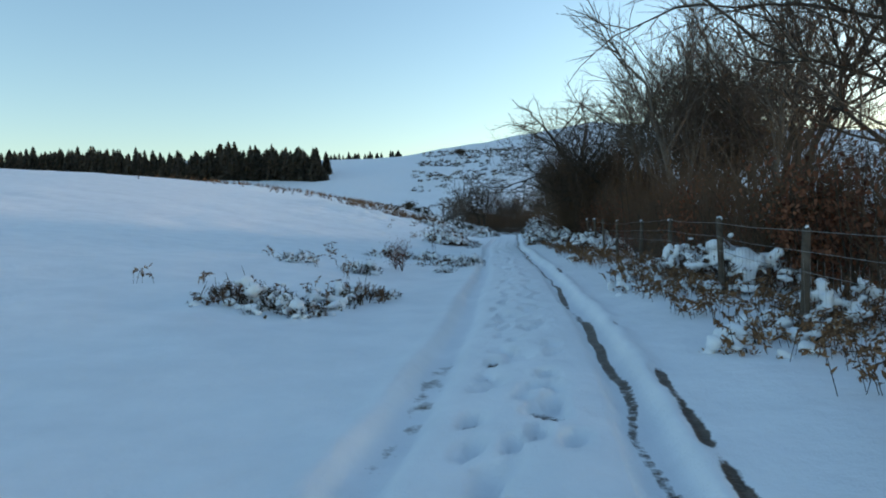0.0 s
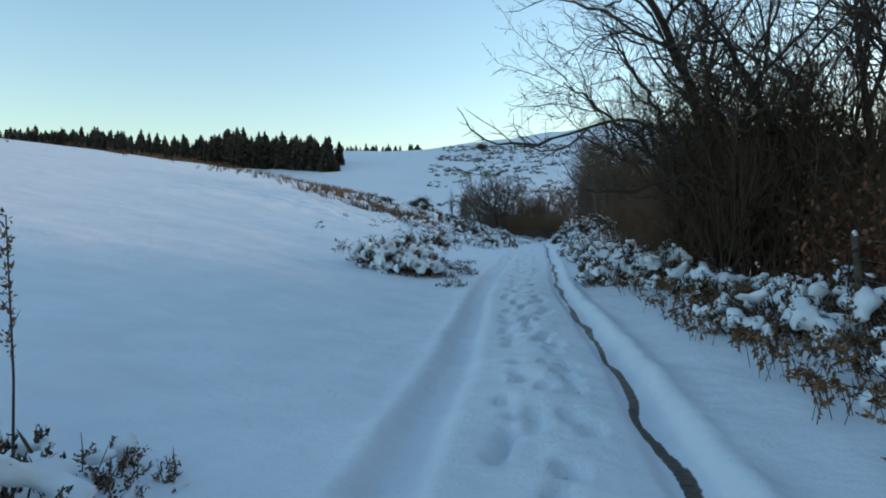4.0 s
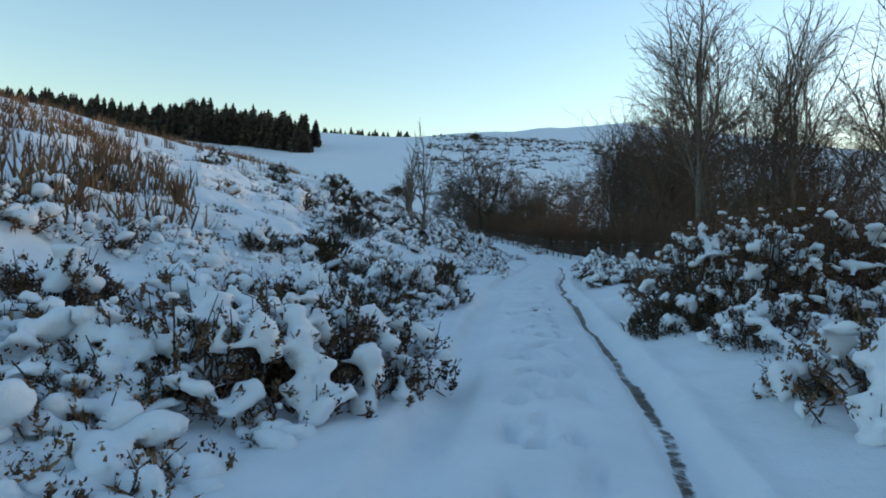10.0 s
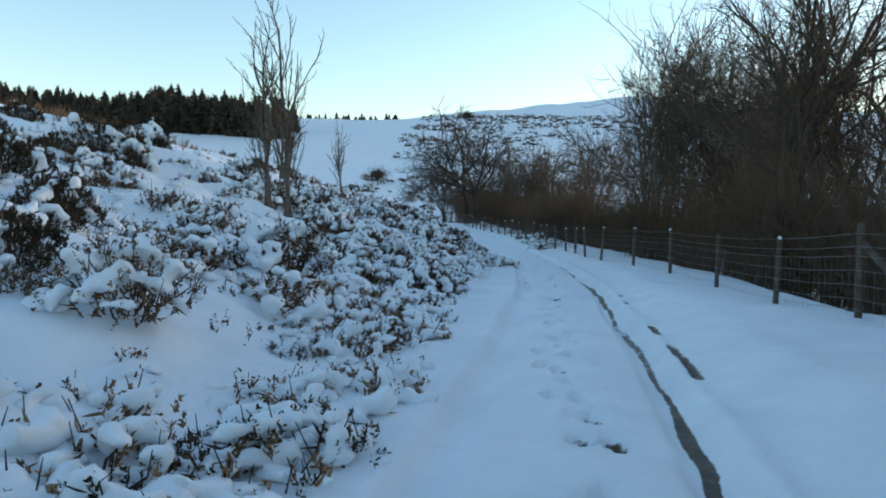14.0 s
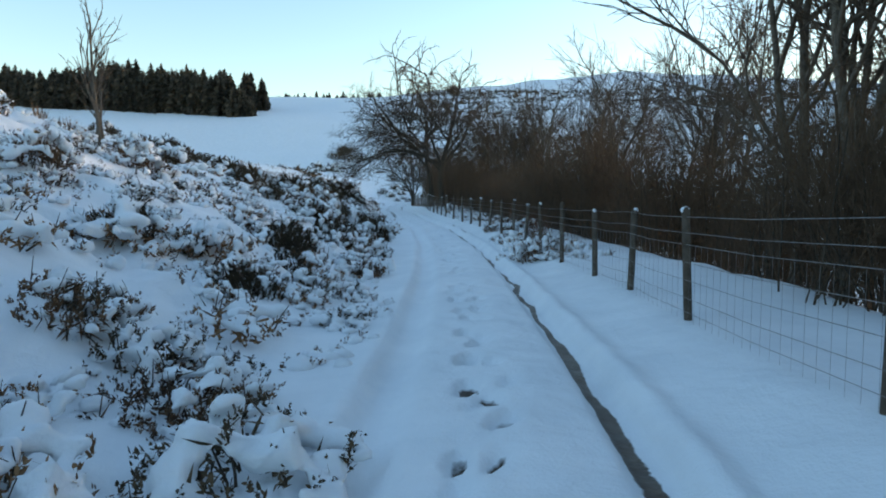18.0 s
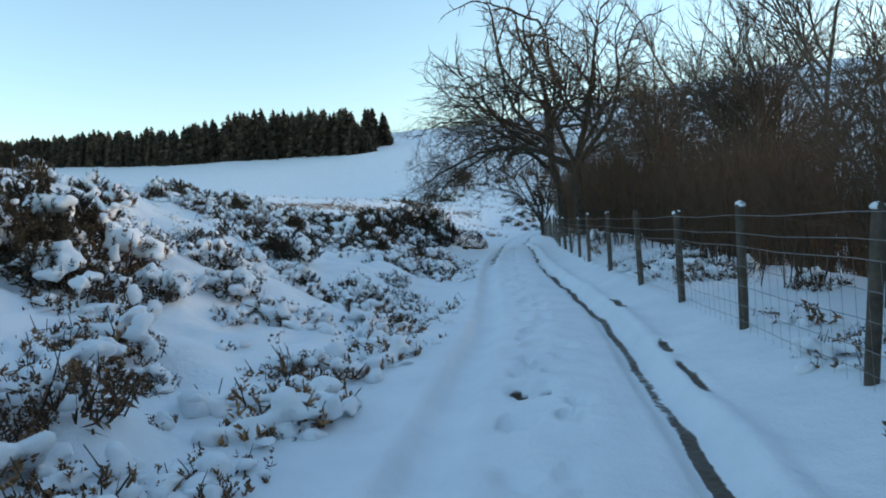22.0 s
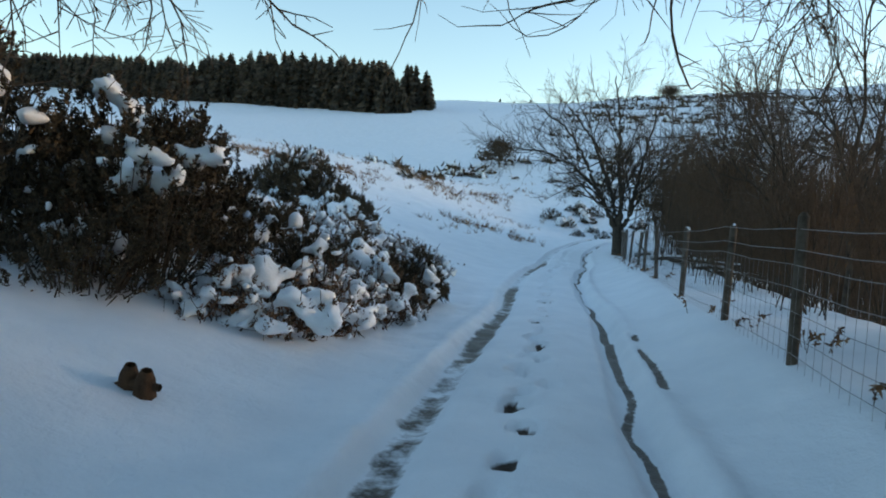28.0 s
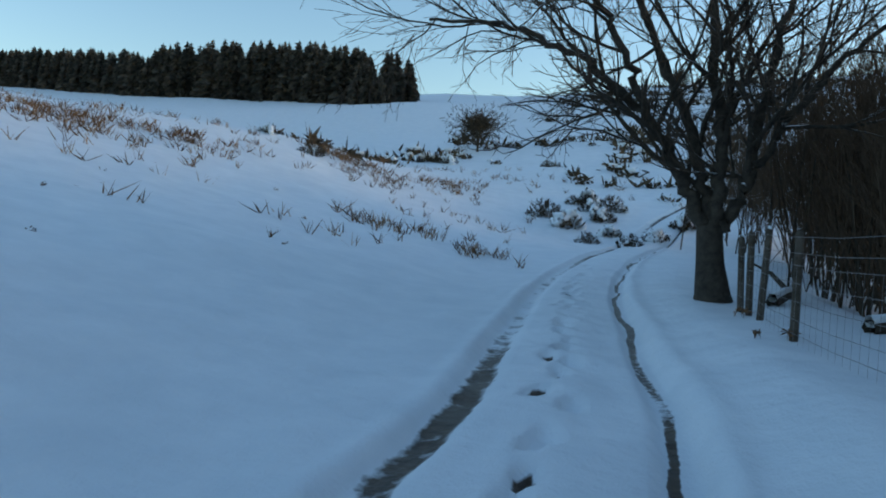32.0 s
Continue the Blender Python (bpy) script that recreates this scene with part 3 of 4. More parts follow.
for x, y in scatter(rng, 66, 128, 161, 3.4, 10):
    copy_thing(willows[rng.randint(3)], Matrix()).matrix_basis = planted(x, y, rng.uniform(0, 6.28), rng.uniform(0.6, 0.95) * (0.72 if y > 146 else 1.0), 0.05)
for x, y in scatter(rng, 46, 162, 192, 4.2, 12):
    copy_thing(willows[rng.randint(3)], Matrix()).matrix_basis = planted(x, y, rng.uniform(0, 6.28), rng.uniform(1.05, 1.6), 0.05)
for x, y in scatter(rng, 6, 129, 142, 5.5, 9):
    copy_thing(wood_trees[rng.randint(5)], Matrix()).matrix_basis = planted(x, y, rng.uniform(0, 6.28), rng.uniform(0.75, 1.0), 0.05)

# young beeches that keep their rust-brown leaves


def beech_meshes(seed):
    rng = np.random.RandomState(seed)
    wood, leaves = Pile(), Pile()
    for _ in range(6):
        a = rng.uniform(0, 6.28)
        tip = np.array([0.5 * math.cos(a), 0.5 * math.sin(a), rng.uniform(1.3, 2.2)])
        tube(wood, [(0, 0, -0.1), tip * 0.5 + rng.normal(0, 0.05, 3), tip], [0.02, 0.014, 0.006], 3)
        n = 110
        b = tip * rng.uniform(0.3, 1, (n, 1)) + rng.normal(0, 0.22, (n, 3))
        blades(leaves, b, b + rng.normal(0, 0.04, (n, 3)) - np.array([0, 0, 0.03]), 0.05, rng)
    return wood.mesh("stems", BARK), leaves.mesh("leaves", RUST, True)


beeches = []
for i in range(2):
    t = thing("beech_sapling", "young beech holding rust-brown dead leaves", "shrub", "young beeches")
    m = beech_meshes(250 + i)
    tagged(part("stem", m[0], t), kind="stuff")
    tagged(part("foliage", m[1], t, "rust-brown dead leaves"), kind="stuff")
    beeches.append(t)
spread(beeches, scatter(rng, 20, 6, 30, 3.7, 5.5), rng, 0.7, 1.1)

for x, y in [(-1.9, 17.6), (-2.1, 17.9), (6.8, 109.0), (7.0, 108.1)]:
    copy_thing(beeches[1], Matrix()).matrix_basis = planted(x, y, x, 0.36)

# the large trees by the fence -----------------------------------------------
OAK = dict(TREE, seg=0.27, wander=0.12, lift=[0.0, 0.03, 0.01, -0.01, -0.02], floor=2.9, kids=[5, 5, 5, 4], first=[0.35, 0.25, 0.15, 0.12], angle=(32, 74), shrink=[0.68, 0.64, 0.46, 0.42], thin=0.004, slim=0.56, sides=[8, 6, 4, 3, 3])


def limb(rng, wood, twigs, pts, r0, r1, n, length, p, hang=0.0, first=0.2):
    """A long limb on a smooth line, with n side limbs along its outer part."""
    pts = np.array(pts, float)
    t = np.linspace(0, len(pts) - 1, 7 * len(pts))
    line = np.stack([spline(t, range(len(pts)), pts[:, k]) for k in range(3)], 1)
    line[1:-1] += rng.normal(0, 0.035, line[1:-1].shape)
    tube(wood, line, np.linspace(r0, r1, len(line)), 7)
    for i in range(n):
        k = int(len(line) * (first + (0.99 - first) * (i + rng.uniform(0, 1)) / n)) - 1
        ahead = line[min(k + 1, len(line) - 1)] - line[k - 1]
        ahead /= np.linalg.norm(ahead)
        way = 0.9 * ahead + rng.normal(0, 0.7, 3) + np.array([0, 0, -hang * rng.uniform(-0.4, 1)])
        grow(rng, wood, twigs, line[k], way, length * rng.uniform(0.6, 1.2), max(0.5 * np.interp(k, [0, len(line)], [r0, r1]), 0.012), 1, p)


def arching_oak(seed):
    """A tall trunk whose long limbs reach over the track."""
    rng = np.random.RandomState(seed)
    wood, twigs = Pile(), Pile()
    grow(rng, wood, twigs, (0, 0, -0.15), (-0.1, -0.03, 1), 8.5, 0.24, 0, dict(OAK, first=[0.42, 0.2, 0.12, 0.12]))
    q = dict(OAK, kids=[6, 5, 5, 4], first=[0.25, 0.2, 0.12, 0.12], lift=[0.05, 0.02, 0.0, -0.01, -0.02], wander=0.12, floor=3.1)
    for z, way, length in ((4.2, (-1.0, -0.25, 0.35), 5.0), (4.8, (-1.0, 0.35, 0.5), 4.8), (5.0, (-0.6, -0.8, 0.45), 4.4), (5.4, (0.8, -0.3, 0.5), 4.0)):
        grow(rng, wood, twigs, (-0.1 * z, -0.03 * z, z), way, length, 0.11, 0, q)
    # drooping side limbs
    q = dict(OAK, depth=3, twig_from=2, kids=[5, 5, 4], lift=[0.0, -0.01, -0.03, -0.03], floor=3.8)
    for z, way in ((5.2, (-0.8, 0.8, 0.2)), (4.8, (-1.0, 0.35, 0.1)), (4.5, (0.2, 1.0, 0.05))):
        grow(rng, wood, twigs, (-0.1 * z, -0.03 * z, z), way, 4.2, 0.06, 0, q)
    q = dict(OAK, lift=[0.0, -0.01, -0.03, -0.04, -0.05], floor=2.6, kids=[5, 5, 5, 4], shrink=[0.6, 0.6, 0.55, 0.5])
    limb(rng, wood, twigs, [(-0.35, -0.1, 3.4), (-1.5, -0.3, 4.4), (-3.0, -0.6, 4.6), (-4.6, -0.9, 3.8), (-5.9, -1.1, 2.8)], 0.12, 0.03, 14, 1.4, dict(q, floor=2.1), 0.4, 0.75)
    limb(rng, wood, twigs, [(-0.35, -0.1, 3.6), (-0.5, 0.9, 4.1), (-0.6, 2.2, 4.3), (-0.7, 3.4, 4.2)], 0.08, 0.02, 9, 1.4, q, 0.4)
    return wood.mesh("trunk", BARK_SNOWY), twigs.mesh("crown", TWIG)


x, y = 1.3, 146.3
tree("oak_tree", "large bare oak with snow-lined limbs beside the fence", arching_oak(301), (x, y, ground_z(x, y)))
x, y = 2.4, 143.3


def forked_oak(seed):
    rng = np.random.RandomState(seed)
    wood, twigs = Pile(), Pile()
    tube(wood, [(0, 0, -0.3), (0, 0, 0.25), (-0.03, 0, 1.5), (-0.05, 0.03, 2.6), (0, 0, 3.3)], [0.4, 0.3, 0.25, 0.25, 0.24], 9)
    q = dict(OAK, kids=[5, 5, 5, 4], first=[0.15, 0.15, 0.12, 0.12], lift=[0.07, 0.04, 0.01, -0.01, -0.02], wander=0.12, floor=3.1)
    for way, length, radius in (((-1.0, 0.1, 0.45), 5.2, 0.15), ((0.12, 0.1, 1.0), 5.0, 0.18), ((0.7, -0.2, 0.8), 4.4, 0.14), ((-0.35, -0.5, 0.9), 4.2, 0.12)):
        grow(rng, wood, twigs, (0, 0, 3.15), way, length, radius, 0, q)
    # the limbs that arch over the track and droop
    q = dict(OAK, lift=[0.0, -0.01, -0.03, -0.05, -0.05], floor=2.6, kids=[5, 5, 5, 4], shrink=[0.6, 0.6, 0.55, 0.5])
    limb(rng, wood, twigs, [(-0.05, 0, 2.9), (-1.4, -0.3, 3.9), (-3.0, -0.5, 4.3), (-5.0, -0.6, 4.0), (-7.2, -0.5, 3.0)], 0.17, 0.03, 16, 1.6, q, 0.5)
    limb(rng, wood, twigs, [(-1.4, -0.3, 3.9), (-2.4, -0.2, 4.9), (-4.0, -0.4, 5.5), (-6.0, -0.5, 5.8), (-7.6, -0.5, 5.2)], 0.09, 0.02, 11, 1.5, q, 0.4)
    limb(rng, wood, twigs, [(0.05, 0, 3.2), (0.9, 0.5, 4.0), (2.0, 0.6, 4.4), (3.2, 0.4, 4.2)], 0.1, 0.02, 9, 1.4, q, 0.5)
    return wood.mesh("trunk", BARK_SNOWY), twigs.mesh("crown", TWIG)


tree("oak_tree", "large bare oak that forks above its thick trunk", forked_oak(302), (x, y, ground_z(x, y)))


def fanned_tree(seed):
    """A short trunk that parts low into leaning, twisting stems."""
    rng = np.random.RandomState(seed)
    wood, twigs = Pile(), Pile()
    tube(wood, [(0.1, 0, -0.3), (0.06, 0, 0.1), (0.0, 0, 0.6), (-0.04, 0, 1.2)], [0.4, 0.28, 0.22, 0.2], 9)
    q = dict(TREE, seg=0.3, kids=[5, 5, 5, 4], slim=0.48, wander=0.12, first=[0.2, 0.15, 0.12, 0.12], lift=[0.05, 0.04, 0.03, 0.01, 0.0], floor=2.4, angle=(20, 48), shrink=[0.6, 0.58, 0.5, 0.45], thin=0.0042)
    stems = [([(-0.04, 0, 0.9), (-0.45, 0, 1.7), (-1.0, -0.1, 2.5), (-2.0, -0.3, 3.2), (-3.3, -0.5, 3.7), (-4.7, -0.7, 3.8)], 0.13, 15, 2.0),
             ([(-0.02, 0, 1.0), (-0.25, 0.1, 2.0), (-0.75, 0.2, 3.1), (-1.5, 0.4, 4.3), (-2.6, 0.5, 5.2)], 0.12, 14, 2.1),
             ([(0.0, 0, 1.0), (0.08, -0.1, 2.1), (-0.1, -0.2, 3.3), (-0.2, -0.2, 4.6), (-0.5, -0.3, 6.0)], 0.13, 14, 2.0),
             ([(0.05, 0, 0.9), (0.45, 0, 1.7), (0.62, 0.1, 2.7), (0.95, 0.1, 3.9), (1.5, 0.0, 5.3)], 0.12, 14, 2.0),
             ([(0.45, 0, 1.7), (1.0, -0.2, 2.5), (1.8, -0.3, 3.3), (2.8, -0.3, 4.0)], 0.08, 10, 1.8),
             ([(-1.0, -0.1, 2.5), (-1.5, -0.5, 3.4), (-2.4, -0.8, 4.4), (-3.6, -1.0, 5.0)], 0.08, 12, 1.9)]
    for pts, r, n, length in stems:
        limb(rng, wood, twigs, [(a, b, c * (1 + 0.05 * c)) for a, b, c in pts], r, 0.025, n - 3, length, q, -0.45)
    return wood.mesh("trunk", BARK_SNOWY), twigs.mesh("crown", TWIG)


x, y = 6.3, 36.2


def alder_meshes(seed):
    rng = np.random.RandomState(seed)
    wood, twigs = Pile(), Pile()
    p = dict(TREE, seg=0.3, kids=[9, 5, 5, 4], first=[0.25, 0.12, 0.1, 0.1], lift=[0.02, 0.01, 0.0, 0.0, 0.0], floor=3.0, angle=(28, 62), shrink=[0.48, 0.55, 0.5, 0.45], slim=0.46, wander=0.14, thin=0.004)
    for sx, sy, lx, ly, length, radius in ((0, 0, -0.45, -0.15, 7.0, 0.15), (0.2, 0.2, -0.1, 0.1, 6.5, 0.13)):
        grow(rng, wood, twigs, (sx, sy, -0.15), (lx, ly, 1.0), length, radius, 0, p)
    q = dict(p, lift=[0.0, 0.02, 0.01, 0.0, 0.0], kids=[5, 5, 4, 4])
    for pts in ([(-0.5, -0.2, 1.4), (-1.8, -0.4, 2.7), (-2.9, -0.6, 3.7), (-3.9, -0.7, 4.4)], [(-0.8, -0.3, 2.0), (-1.8, -0.9, 3.4), (-2.5, -1.3, 4.5), (-3.2, -1.6, 5.4)], [(-0.4, -0.1, 1.1), (-1.6, 0.1, 2.1), (-2.6, 0.2, 2.9), (-3.5, 0.2, 3.4)], [(-0.3, -0.2, 1.2), (-1.2, -0.9, 2.0), (-2.2, -1.5, 2.7), (-3.2, -1.9, 3.3)]):
        limb(rng, wood, twigs, pts, 0.07, 0.015, 9, 1.5, q, -0.2)
    return wood.mesh("trunk", BARK), twigs.mesh("crown", TWIG)


tree("alder_tree", "bare tree that leans its fine branches over the track", alder_meshes(304), (x, y, ground_z(x, y)))
copy_thing(scene.objects["alder_tree"], Matrix()).matrix_basis = planted(7.6, 34.6, -0.15, 0.85, 0.05)
x, y = -2.8, 172.2
tree("sycamore_tree", "bare tree whose short trunk fans into many snow-lined limbs", fanned_tree(303), (x, y, ground_z(x, y)))

# fallen limbs behind the fence
rng = np.random.RandomState(63)
for i, (x, y, turn, length) in enumerate([(-1.2, 169.4, 0.4, 2.6), (-0.5, 170.2, -0.5, 3.0), (0.3, 168.4, 0.9, 2.2), (-1.9, 171.8, 1.3, 1.8), (0.6, 171.0, 0.1, 2.4)]):
    t = thing("fallen_branch", "fallen dark limb with a ridge of snow along it", "fallen branch", "fallen limbs")
    wood, cap = Pile(), Pile()
    pts = np.array([(s * length, 0.12 * math.sin(3 * s + i), 0.06 + 0.1 * s + 0.05 * math.sin(5 * s)) for s in np.linspace(0, 1, 7)])
    tube(wood, pts, np.linspace(0.1, 0.04, 7), 6)
    tube(wood, [pts[3], pts[3] + np.array([0.3, 0.35, 0.3]), pts[3] + np.array([0.5, 0.7, 0.45])], [0.05, 0.035, 0.015], 5)
    tube(cap, pts + np.array([0, 0, 0.075]), np.linspace(0.075, 0.03, 7), 6)
    part("limb", wood.mesh("limb", BARK), t)
    part("snow_ridge", cap.mesh("snow_ridge", SNOW), t)
    t.matrix_basis = planted(x, y, turn)

# saplings on the bank ------------------------------------------------------
SAPLING = dict(TREE, seg=0.4, kids=[10, 4, 3], depth=3, twig_from=2, lift=[0.02, 0.14, 0.1, 0.05], first=[0.25, 0.2, 0.2], angle=(22, 40), shrink=0.36, thin=0.006)
for i, (x, y, h) in enumerate([(-1.1, 86.3, 4.6), (-1.9, 87.2, 3.6), (-4.5, 108.0, 3.4), (-2.6, 90.5, 2.6), (13.5, 65.5, 7.6)]):
    tree("rowan_sapling", "slender bare sapling among the snowy gorse", tree_meshes(320 + i, [(0, 0, 0.02, 0, h, 0.055), (0.1, 0.05, -0.1, 0.05, h * 0.8, 0.04), (-0.12, 0.1, 0.08, 0.1, h * 0.7, 0.035)], SAPLING, BARK_PALE, TWIG), (x, y, ground_z(x, y)), category="tree")

# round dark thorn on the hillside ------------------------------------------
def thorn_meshes(seed, h):
    rng = np.random.RandomState(seed)
    wood, twigs = Pile(), Pile()
    grow(rng, wood, twigs, (0, 0, -0.1), (0.15, 0, 1), h * 0.55, 0.12, 0, dict(TREE, depth=3, twig_from=3, kids=[8, 6, 5], angle=(35, 80), shrink=0.75, wander=0.14, thin=0.012))
    n = 4200
    a = rng.normal(0, 1, (n, 3))
    a /= np.linalg.norm(a, axis=1)[:, None]
    r = np.minimum(np.abs(rng.normal(0, 0.5, (n, 1))), 1.1) * (0.9 + 0.3 * np.sin(a[:, :1] * 5 + 1) * np.sin(a[:, 1:2] * 4))
    b = a * r * np.array([0.85, 0.85, 0.45]) * h + np.array([0, 0, 0.66 * h])
    b[:, 2] = np.maximum(b[:, 2], 0.36 * h + 0.1 * h * rng.uniform(0, 1, n))
    d = rng.normal(0, 1, (n, 3)) + a
    blades(twigs, b, b + d * 0.05 * h, 0.014 * h, rng)
    return wood.mesh("trunk", BARK), twigs.mesh("crown", GORSE)


for i, (x, y, h) in enumerate([(-20.2, 217.5, 3.6), (-5.3, 347.0, 5.0)]):
    tree("hawthorn", "round dark thorn bush standing alone on the snowy hillside", thorn_meshes(340 + i, h), (x, y, ground_z(x, y)), category="thorn tree")

# conifer wood ---------------------------------------------------------------


def spruce_meshes(seed):
    rng = np.random.RandomState(seed)
    wood, needles = Pile(), Pile()
    h = 11.2
    tube(wood, [(0, 0, -0.4), (0, 0, h * 0.5), (0, 0, h)], [0.17, 0.1, 0.015], 5)
    z = 0.5
    while z < h - 0.15:
        r = 2.8 * (1 - z / h) ** 0.58 + 0.1
        n = int(7 + 7 * (1 - z / h))
        a = rng.uniform(0, 6.28) + np.arange(n) * 6.283 / n + rng.normal(0, 0.2, n)
        rr = r * rng.uniform(0.55, 1.25, n)
        base = np.stack([a * 0, a * 0, z + rng.normal(0, 0.1, n)], 1)
        tip = base + np.stack([np.cos(a) * rr, np.sin(a) * rr, -0.28 * rr + rng.normal(0, 0.08, n)], 1)
        blades(needles, base, tip, 0.55 * rr, rng)
        blades(needles, base + (tip - base) * 0.3, tip + rng.normal(0, 0.15, tip.shape) - np.array([0, 0, 0.15]), 0.4 * rr, rng)
        z += rng.uniform(0.3, 0.45)
    blades(needles, [(0, 0, h - 0.6)] * 3, [(0.05, 0, h + 0.3), (-0.05, 0.05, h + 0.2), (0, -0.05, h + 0.25)], 0.12, rng)
    return wood.mesh("trunk", BARK), needles.mesh("crown", SPRUCE)


spruces = [tree("spruce_tree", "dark spruce in the plantation on the hill", spruce_meshes(400 + i), (0, 0, 0), group="spruce plantation") for i in range(4)]
spots, x = [], -61.8
while x > -225:
    spots.append((x + rng.normal(0, 0.3), 286.5 + 3 * math.sin(x * 0.06) - 0.05 * (x + 61) + rng.uniform(0, 1.5)))
    x -= rng.uniform(0.9, 1.6)
for i in range(130):
    q = rng.uniform(0, 1)
    spots.append((-64 - 160 * q, 291 + 8 * q + rng.uniform(0, 1) ** 2 * 30))
spots += [(-62.3, 287.4), (-63.4, 288.2), (-61.8, 289.5), (-64.6, 287.2), (-66.0, 288.4), (-63.6, 290.8), (-65.2, 290.2), (-67.3, 287.6)]
rng.shuffle(spots)
spots = [tuple(s) for s in spots]
for i, (x, y) in enumerate(spots):
    # the wood tapers to low trees at its open corner and is lower towards its far end
    size = rng.uniform(0.88, 1.08) * float(np.interp(x, [-160, -124, -114, -72, -66, -62], [0.9, 0.9, 1.1, 1.1, 0.85, 0.36]))
    made = spruces[i] if i < 4 else copy_thing(spruces[i % 4], Matrix())
    made.matrix_basis = planted(x, y, rng.uniform(0, 6.28), size, 0.2)
for i in range(60):
    x, y = -42 - 80 * rng.uniform(0, 1), rng.uniform(425, 450)
    copy_thing(spruces[i % 4], Matrix()).matrix_basis = planted(x, y, rng.uniform(0, 6.28), rng.uniform(0.55, 0.75), 0.5)


# gorse and bracken ------------------------------------------------------------
def dome(seed, width, height):
    """The uneven top of a bush, as a function of the plan."""
    def top(x, y):
        r2 = (np.asarray(x) ** 2 + np.asarray(y) ** 2) / width ** 2
        return height * np.clip(1 - r2, 0, 1) ** 0.7 * (0.85 + 0.8 * fbm(x, y, 0.55 * width, seed, 2))
    return top


def sprig(pile, rng, at, way, length, n, leaf):
    """A short upright spray of small leaves round one twig."""
    way = np.array(way) + rng.normal(0, 0.35, 3)
    way /= np.linalg.norm(way)
    t = rng.uniform(0, 1, (n, 1))
    b = np.asarray(at) + way * t * length * rng.uniform(0.6, 1.2) + rng.normal(0, 0.012, (n, 3))
    d = rng.normal(0, 1, (n, 3))
    d = d / np.linalg.norm(d, axis=1)[:, None] + 0.6 * way
    blades(pile, b, b + d * leaf * (1.35 - 0.7 * t) * rng.uniform(0.7, 1.3, (n, 1)), rng.uniform(0.3, 0.6, (n, 1)) * leaf, rng)


def gorse_meshes(seed, n, width, height, snow, spike=0.14, fill=14, blob=0.1, leaf=None, voxel=0.042, leaf_size=0.03):
    """Spiky sprigs that carry merged pillows of snow; snow: pillows for each sprig."""
    rng = np.random.RandomState(seed)
    stems, needles, caps = Pile(), Pile(), Pile()
    top = dome(seed, width, height)
    for i in range(n):
        a, r = rng.uniform(0, 6.28), math.sqrt(rng.uniform(0, 1)) * width * 0.97
        x, y = r * math.cos(a), r * math.sin(a)
        tip = np.array([x, y, float(top(x, y)) * rng.uniform(0.7, 1.05) + 0.03])
        foot = np.array([x * 0.55, y * 0.55, -0.1])
        if i % 3 == 0:
            past = tip + rng.normal(0, 0.05, 3) + np.array([0, 0, rng.uniform(0, 0.16)])
            tube(stems, [foot, (foot + tip) / 2 + rng.normal(0, 0.05, 3), tip, past], [0.012, 0.009, 0.006, 0.003], 3)
        sprig(needles, rng, tip - np.array([0, 0, 0.06]), (0.4 * math.cos(a), 0.4 * math.sin(a), 1.0), spike, fill, leaf_size)
        k = 5
        d = rng.normal(0, 1, (k, 3))
        b = foot + (tip - foot) * rng.uniform(0.2, 0.85, (k, 1))
        blades(needles, b, b + d * 0.06, 0.02, rng)
        lying = snow if snow > 0.5 else (4.0 * snow if fbm(x + seed, y, 0.5 * width, seed, 1) > 0.14 else 0.0)
        for _ in range(rng.poisson(lying)):
            lump(caps, rng, tip + rng.normal(0, 0.5 * blob, 3) - np.array([0, 0, 0.03]), blob * rng.uniform(0.4, 1.25), rng.uniform(0.6, 1.0))
    return stems.mesh("woody_base", BARK), needles.mesh("foliage", leaf or GORSE, True), fused(caps, "snow_cap", SNOW, voxel)


def gorse(label, meshes, group="gorse bushes", name="gorse_bush"):
    t = thing(name, label, "bush", group)
    tagged(part("woody_base", meshes[0], t), kind="stuff")
    tagged(part("foliage", meshes[1], t), kind="stuff")
    tagged(part("snow_cap", meshes[2], t, "soft pillows of fresh snow"), kind="stuff")
    return t


low_gorse = [gorse("low heather bush half buried in snow", gorse_meshes(500 + i, 60, 0.62, 0.34, (0.75, 0.55, 1.1, 0.35, 0.9)[i], 0.13, 24, 0.082, HEATH if i % 2 else GORSE, 0.038), "snowy heather", "heather_bush") for i in range(5)]
mid_gorse = [gorse("rounded dark gorse bush flecked with snow", gorse_meshes(505 + i, 100, 0.55, 0.5, 0.3, 0.17, 36, 0.1, HEATH if i == 3 else GORSE)) for i in range(4)]
dark_gorse = [gorse("tall dark gorse bush with patches of snow", gorse_meshes(510 + i, 260, 1.0, 1.15, 0.27, 0.22, 46, 0.12, None, 0.055, 0.038), "tall gorse bushes") for i in range(3)]
snowy_shrub = [gorse("bramble bush loaded with lumps of snow", gorse_meshes(520 + i, 150, 0.85, 0.7, 0.9, 0.15, 24, 0.08, HEATH, 0.042), "snow-loaded shrubs", "bramble_bush") for i in range(4)]
mounds = [gorse("hump of snow over dead bracken fronds", gorse_meshes(530 + i, 34, 0.6, 0.2, 1.1, 0.1, 16, 0.085, BRACKEN, 0.04, leaf_size=0.035), "snowed-over bracken", "bracken_clump") for i in range(4)]
big_gorse = [gorse("very tall dark gorse thicket with lumps of snow", gorse_meshes(545 + i, 440, 1.35, 1.8, 0.22, 0.24, 46, 0.105, None, 0.06, 0.042), "tall gorse bushes") for i in range(2)]
